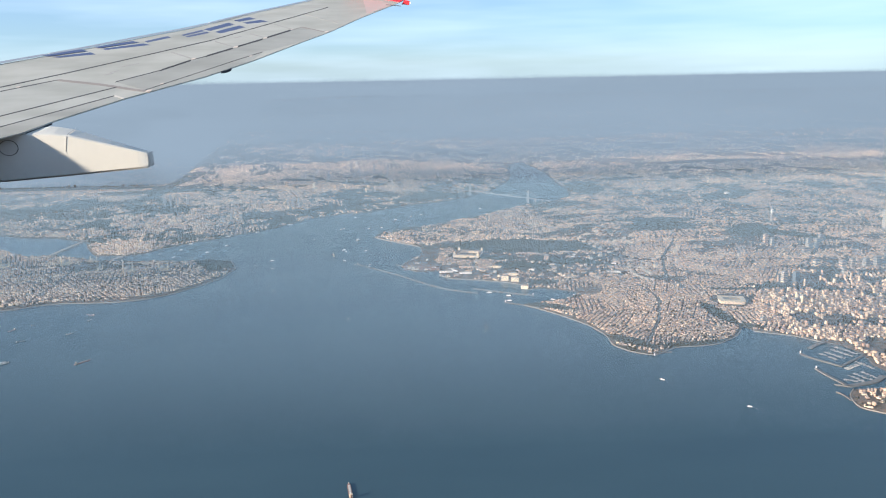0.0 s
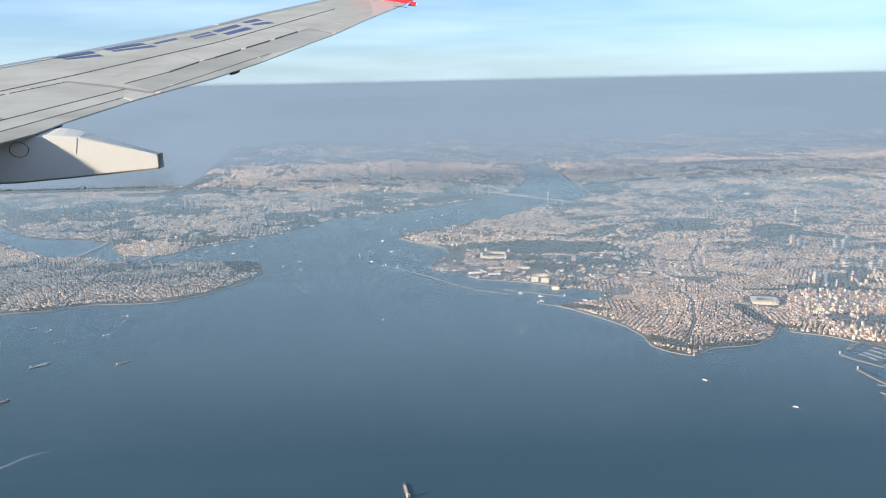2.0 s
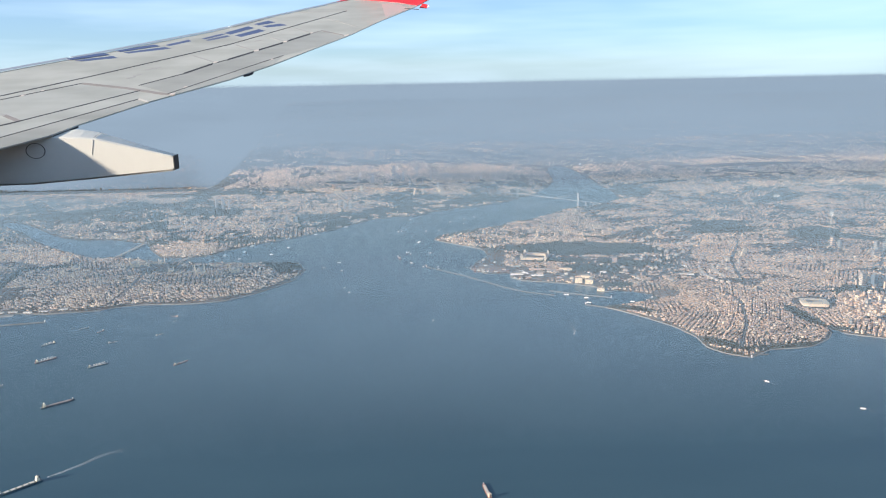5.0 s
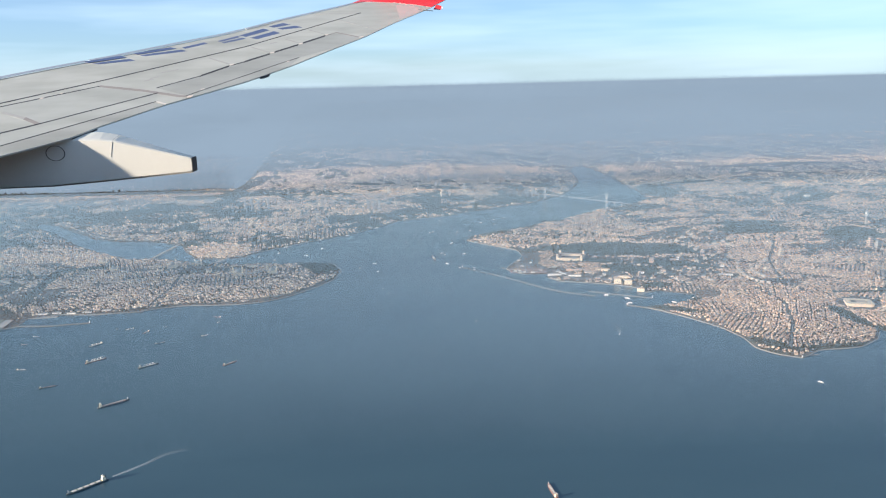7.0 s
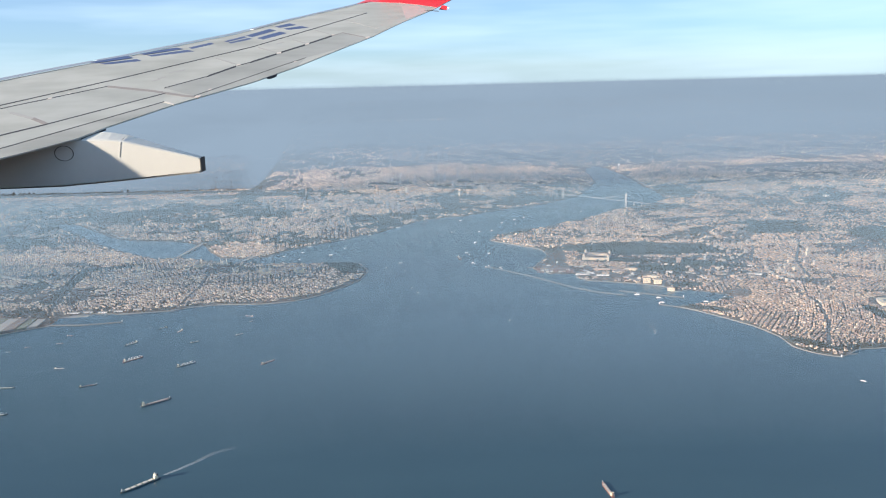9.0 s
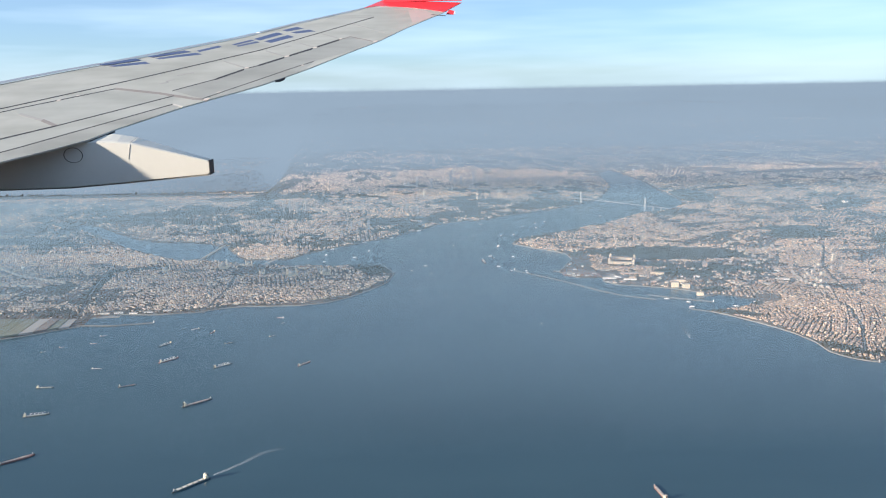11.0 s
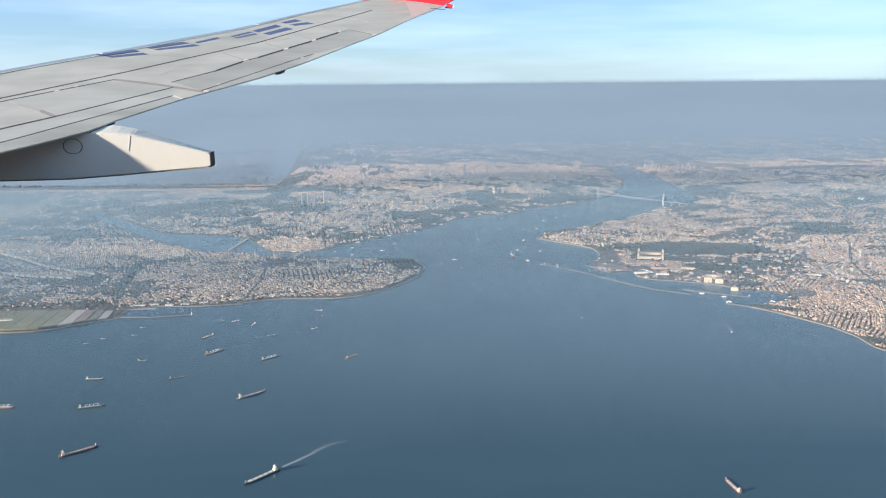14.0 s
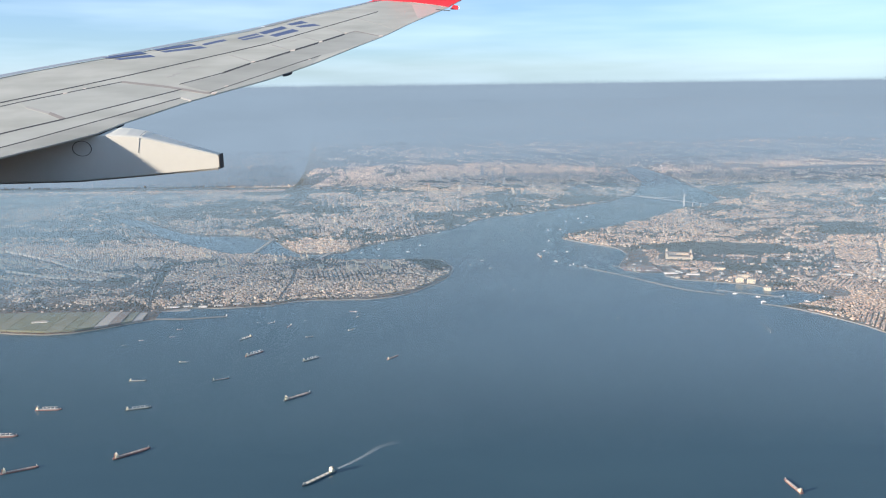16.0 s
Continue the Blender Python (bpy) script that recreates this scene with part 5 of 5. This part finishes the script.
wing_panel("flap", ((-1656, 2826), (-1573, 2902), (-1464, 2992), (-1123, 3323), (-1098, 3221), (-1514, 2778), (-1590, 2703)), wing_panel_mat, 0.2)
wing_panel("flap", ((-1588, 2696), (-1512, 2768), (-1095, 3211), (-1050, 3179), (-1228, 2951), (-1283, 2856), (-1401, 2745), (-1470, 2691), (-1540, 2626)), wing_flap_mat, 0.2)
wing_panel("aileron", ((-1149, 3391), (-1005, 3542), (-756, 3874), (-484, 4238), (-348, 4124), (-456, 3950), (-608, 3799), (-697, 3690), (-806, 3539), (-995, 3282)), wing_flap_mat, 0.2)
wing_panel("aileron_tab", ((-993, 3274), (-806, 3529), (-697, 3680), (-612, 3787), (-631, 3668), (-788, 3451), (-965, 3266)), wing_flap_mat, 0.2)
seam(((-1833, 3152), (-1739, 3231), (-1397, 3533), (-904, 4006), (-390, 4668)), 15)
seam(((-1809, 3107), (-1719, 3190), (-1403, 3433)), 12)
seam(((-1658, 2823), (-1575, 2898), (-1464, 2992)), 17)
seam(((-1464, 2992), (-1123, 3323)), 13)
seam(((-1592, 2698), (-1514, 2772), (-1095, 3217)), 11)
seam(((-1149, 3391), (-1005, 3542)), 12)
for a, b in (((-1005, 3542), (-911, 3684)), ((-857, 3743), (-760, 3868)), ((-745, 3893), (-647, 4018)), ((-632, 4044), (-532, 4180))):
    seam((a, b), 30, 0.7)
seam(((-903, 3694), (-857, 3743)), 12)
seam(((-528, 4185), (-484, 4238)), 12, mat=smudge_mat)
seam(((-995, 3278), (-806, 3535), (-697, 3686), (-610, 3795)), 9)
seam(((-1046, 3180), (-1095, 3217)), 14, 0.9, hatch_mat, "end_rib")
# worn joints across the panels
seam(((-1403, 3433), (-1192, 3358), (-1030, 3281), (-967, 3262)), 24, 0.42, smudge_mat)
seam(((-1547, 3058), (-1464, 2992)), 24, 0.5, smudge_mat)
seam(((-1670, 3134), (-1547, 3058)), 22, 0.36, pale_joint)
for a, b in (((-1038, 3823), (-905, 3703)), ((-873, 3993), (-757, 3884)), ((-729, 4127), (-630, 4033)), ((-640, 4311), (-529, 4197)), ((-514, 4533), (-298, 4301)), ((-654, 4654), (-400, 4669))):
    seam((a, b), 15, 0.36, pale_joint)
seam(((-484, 4238), (-359, 4136)), 15, 0.42, smudge_mat)
# hinge brackets between the slots
for x, y, r in ((-1583, 3287, 7), (-1528, 3347, 6), (-905, 3703, 9), (-752, 3883, 10), (-638, 4034, 9), (-529, 4195, 7), (-947, 3355, 6), (-652, 3730, 6), (-346, 4132, 10), (-975, 3268, 10)):
    wing_panel("hinge_bracket", ((x - r, y - r * 1.5), (x + r, y - r * 0.8), (x + r, y + r * 1.5), (x - r, y + r * 0.8)), bracket_mat, 1.6, "small pale worn hinge bracket")
# plain bars in place of the marking
MARKS = (((-1628, 3808), (-1532, 3764), (-1376, 3805), (-1480, 3899)), ((-1433, 3933), (-1355, 3878), (-1171, 3949), (-1284, 4030)), ((-1221, 4024), (-1196, 3992), (-1107, 4076), (-1135, 4110)),
         ((-1071, 4126), (-1026, 4079), (-935, 4157), (-991, 4217)), ((-984, 4228), (-874, 4140), (-773, 4254), (-886, 4358)), ((-865, 4404), (-776, 4324), (-674, 4362), (-800, 4472)))
for k, quad in enumerate(MARKS):
    p, q, r, t = (Vector((*c, 0)) for c in quad)
    for low, high in (((0.02, 0.38), (0.62, 0.98)) if k != 2 else ((0.1, 0.9),)):
        c = [p.lerp(q, low), p.lerp(q, high), t.lerp(r, high), t.lerp(r, low)]
        wing_panel("marking_bar", [(v.x, v.y) for v in c], bar_mat, 0.3, "dark blue painted bar")
for x, y in ((-1237, 3497), (-1222, 3530), (-1198, 3612), (-1166, 3632), (-797, 4059)):
    wing_panel("stencil_bar", ((x, y), (x + 8, y - 12), (x + 38, y + 12), (x + 30, y + 24)), pale_joint, 0.4, "faint worn stencil bar")
# the red tip mirrored in the skin, painted as a flat pink panel
wing_panel("tip_reflection", ((-164, 4498), (-30, 4690), (-95, 4812), (-200, 4840)), tip_reflection_mat, 0.3, "faint pink painted as the red tip's reflection in the grey skin")
wing_panel("tip_paint", ((-468, 4907), (-388, 4960), (-216, 4910), (-81, 4836), (9, 4765), (121, 5010), (-363, 5128)), tip_mat, 0.6, "red painted wing tip")
seam(((-63, 4704), (20, 4668)), 10, 1.2, name="discharge_wick")


def pod_at(x, y, z):
    """A place on the pod, close under the trailing edge."""
    return Vector((x * 0.983, (2900 + y) * 0.983, 198 + (z - 198) * 0.983)) - ORIGIN


def flap_fairing():
    """The long pod under the trailing edge: upright sides, a ridged top and a blunt end."""
    bm = bmesh.new()
    rings = []
    for x in (-1800, -1600, -1480, -1400, -1340, -1300, -1270, -1240, -1210, -1180, -1150, -1116, -1071, -1020, -971, -940, -908, -886, -878):
        bottom = np.interp(x, (-1800, -1600, -1400, -1189, -1011, -886, -878), (-203, -201, -198, -183, -168, -158, -150))
        crease = np.interp(x, (-1800, -1600, -1303, -1212, -1150, -886, -878), (-38, -32, -24, -27, -34, -101, -107))
        ridge = crease + np.interp(x, (-1800, -1380, -1300, -1240, -1150, -1000, -886, -878), (3, 5, 14, 22, 16, 8, 1, 1))
        w = 120 if x < -1161 else 50 + 70 * (x + 878) / -283
        rings.append([pod_at(x, y, z) for y, z in ((0, bottom + 7), (0, crease - 5), (w * 0.05, crease), (w * 0.5, ridge), (w * 0.95, crease), (w, crease - 5), (w, bottom + 7), (w * 0.9, bottom), (w * 0.1, bottom))])
    loft(bm, rings)
    pod = part("flap_fairing", bm, fairing_mat, wing, "cream-white pointed flap track fairing")
    bm = bmesh.new()
    loft(bm, [[pod_at(x, y, z) for y, z in ((-1.5, -154), (52, -154), (52, -102), (-1.5, -102))] for x in (-880, -876.5)])
    part("end_cap", bm, seam_mat, pod, "dark rubber end cap")
    bm = bmesh.new()
    loft(bm, [[pod_at(-1372 + r * math.cos(t), -k, -74 + r * 0.80 * math.sin(t)) for t in (2 * math.pi * i / 28 for i in range(28))] for r, k in ((35, 0), (35, 2), (33, 2), (33, 0))], close=False)
    part("access_ring", bm, seam_mat, pod, "thin dark ring of an access panel")
    bm = bmesh.new()
    for p, q in (((-1161, -1, -37), (-1171, -1, -92)), ((-1161, 5, -31), (-1150, 58, -14))):
        rod(bm, pod_at(*p), pod_at(*q), 0.8, 5)
    part("joint", bm, steel_mat, pod, "thin grey joint round the pod")


flap_fairing()
# dark strip added to paint the shade in the gap above the pod
bm = bmesh.new()
loft(bm, [[on_wing(x, y, z) + Vector((0, k, 0)) for k, z in ((2, -5), (8, -5), (8, -11), (2, -11))] for x, y in ((-1283, 2851), (-1258, 2893), (-1230, 2942))])
part("gap_shade", bm, seam_mat, wing, "dark strip painted for the shaded gap over the pod")
bm = bmesh.new()
loft(bm, [[on_wing(-722 + k * 17, 3534 + k * 17 + y, z + abs(k) * 3) for y, z in ((-8, -12), (8, -12), (8, -3), (-8, -3))] for k in (-1, 0, 1)])
part("hinge_fairing", bm, seam_mat, wing, "small dark hinge fairing")
bm = bmesh.new()
loft(bm, [[Vector((x0, y, z)) - ORIGIN, Vector(((x0 + x1) / 2, y - 14, z)) - ORIGIN, Vector((x1, y, z)) - ORIGIN, Vector(((x0 + x1) / 2, y + 14, z)) - ORIGIN]
          for x0, x1, y, z in ((-364, 124, 5070, 626), (-330, 150, 5086, 690), (-270, 175, 5096, 760))])
part("winglet", bm, tip_mat, wing, "red upturned winglet")
bm = bmesh.new()
loft(bm, [[Vector((x, y, z)) - ORIGIN for x, z in ((22, 528), (66, 524), (70, 545), (40, 552))] for y in (4775, 4800)])
part("tip_lamp_housing", bm, tip_mat, wing, "red lamp housing at the wing tip")
bm = bmesh.new()
loft(bm, [[Vector((x, y, z)) - ORIGIN for x, z in ((71, 529), (76, 529), (76, 540), (71, 540))] for y in (4768, 4790)])
part("tip_lamp", bm, white_mat, wing, "small white lamp glass")
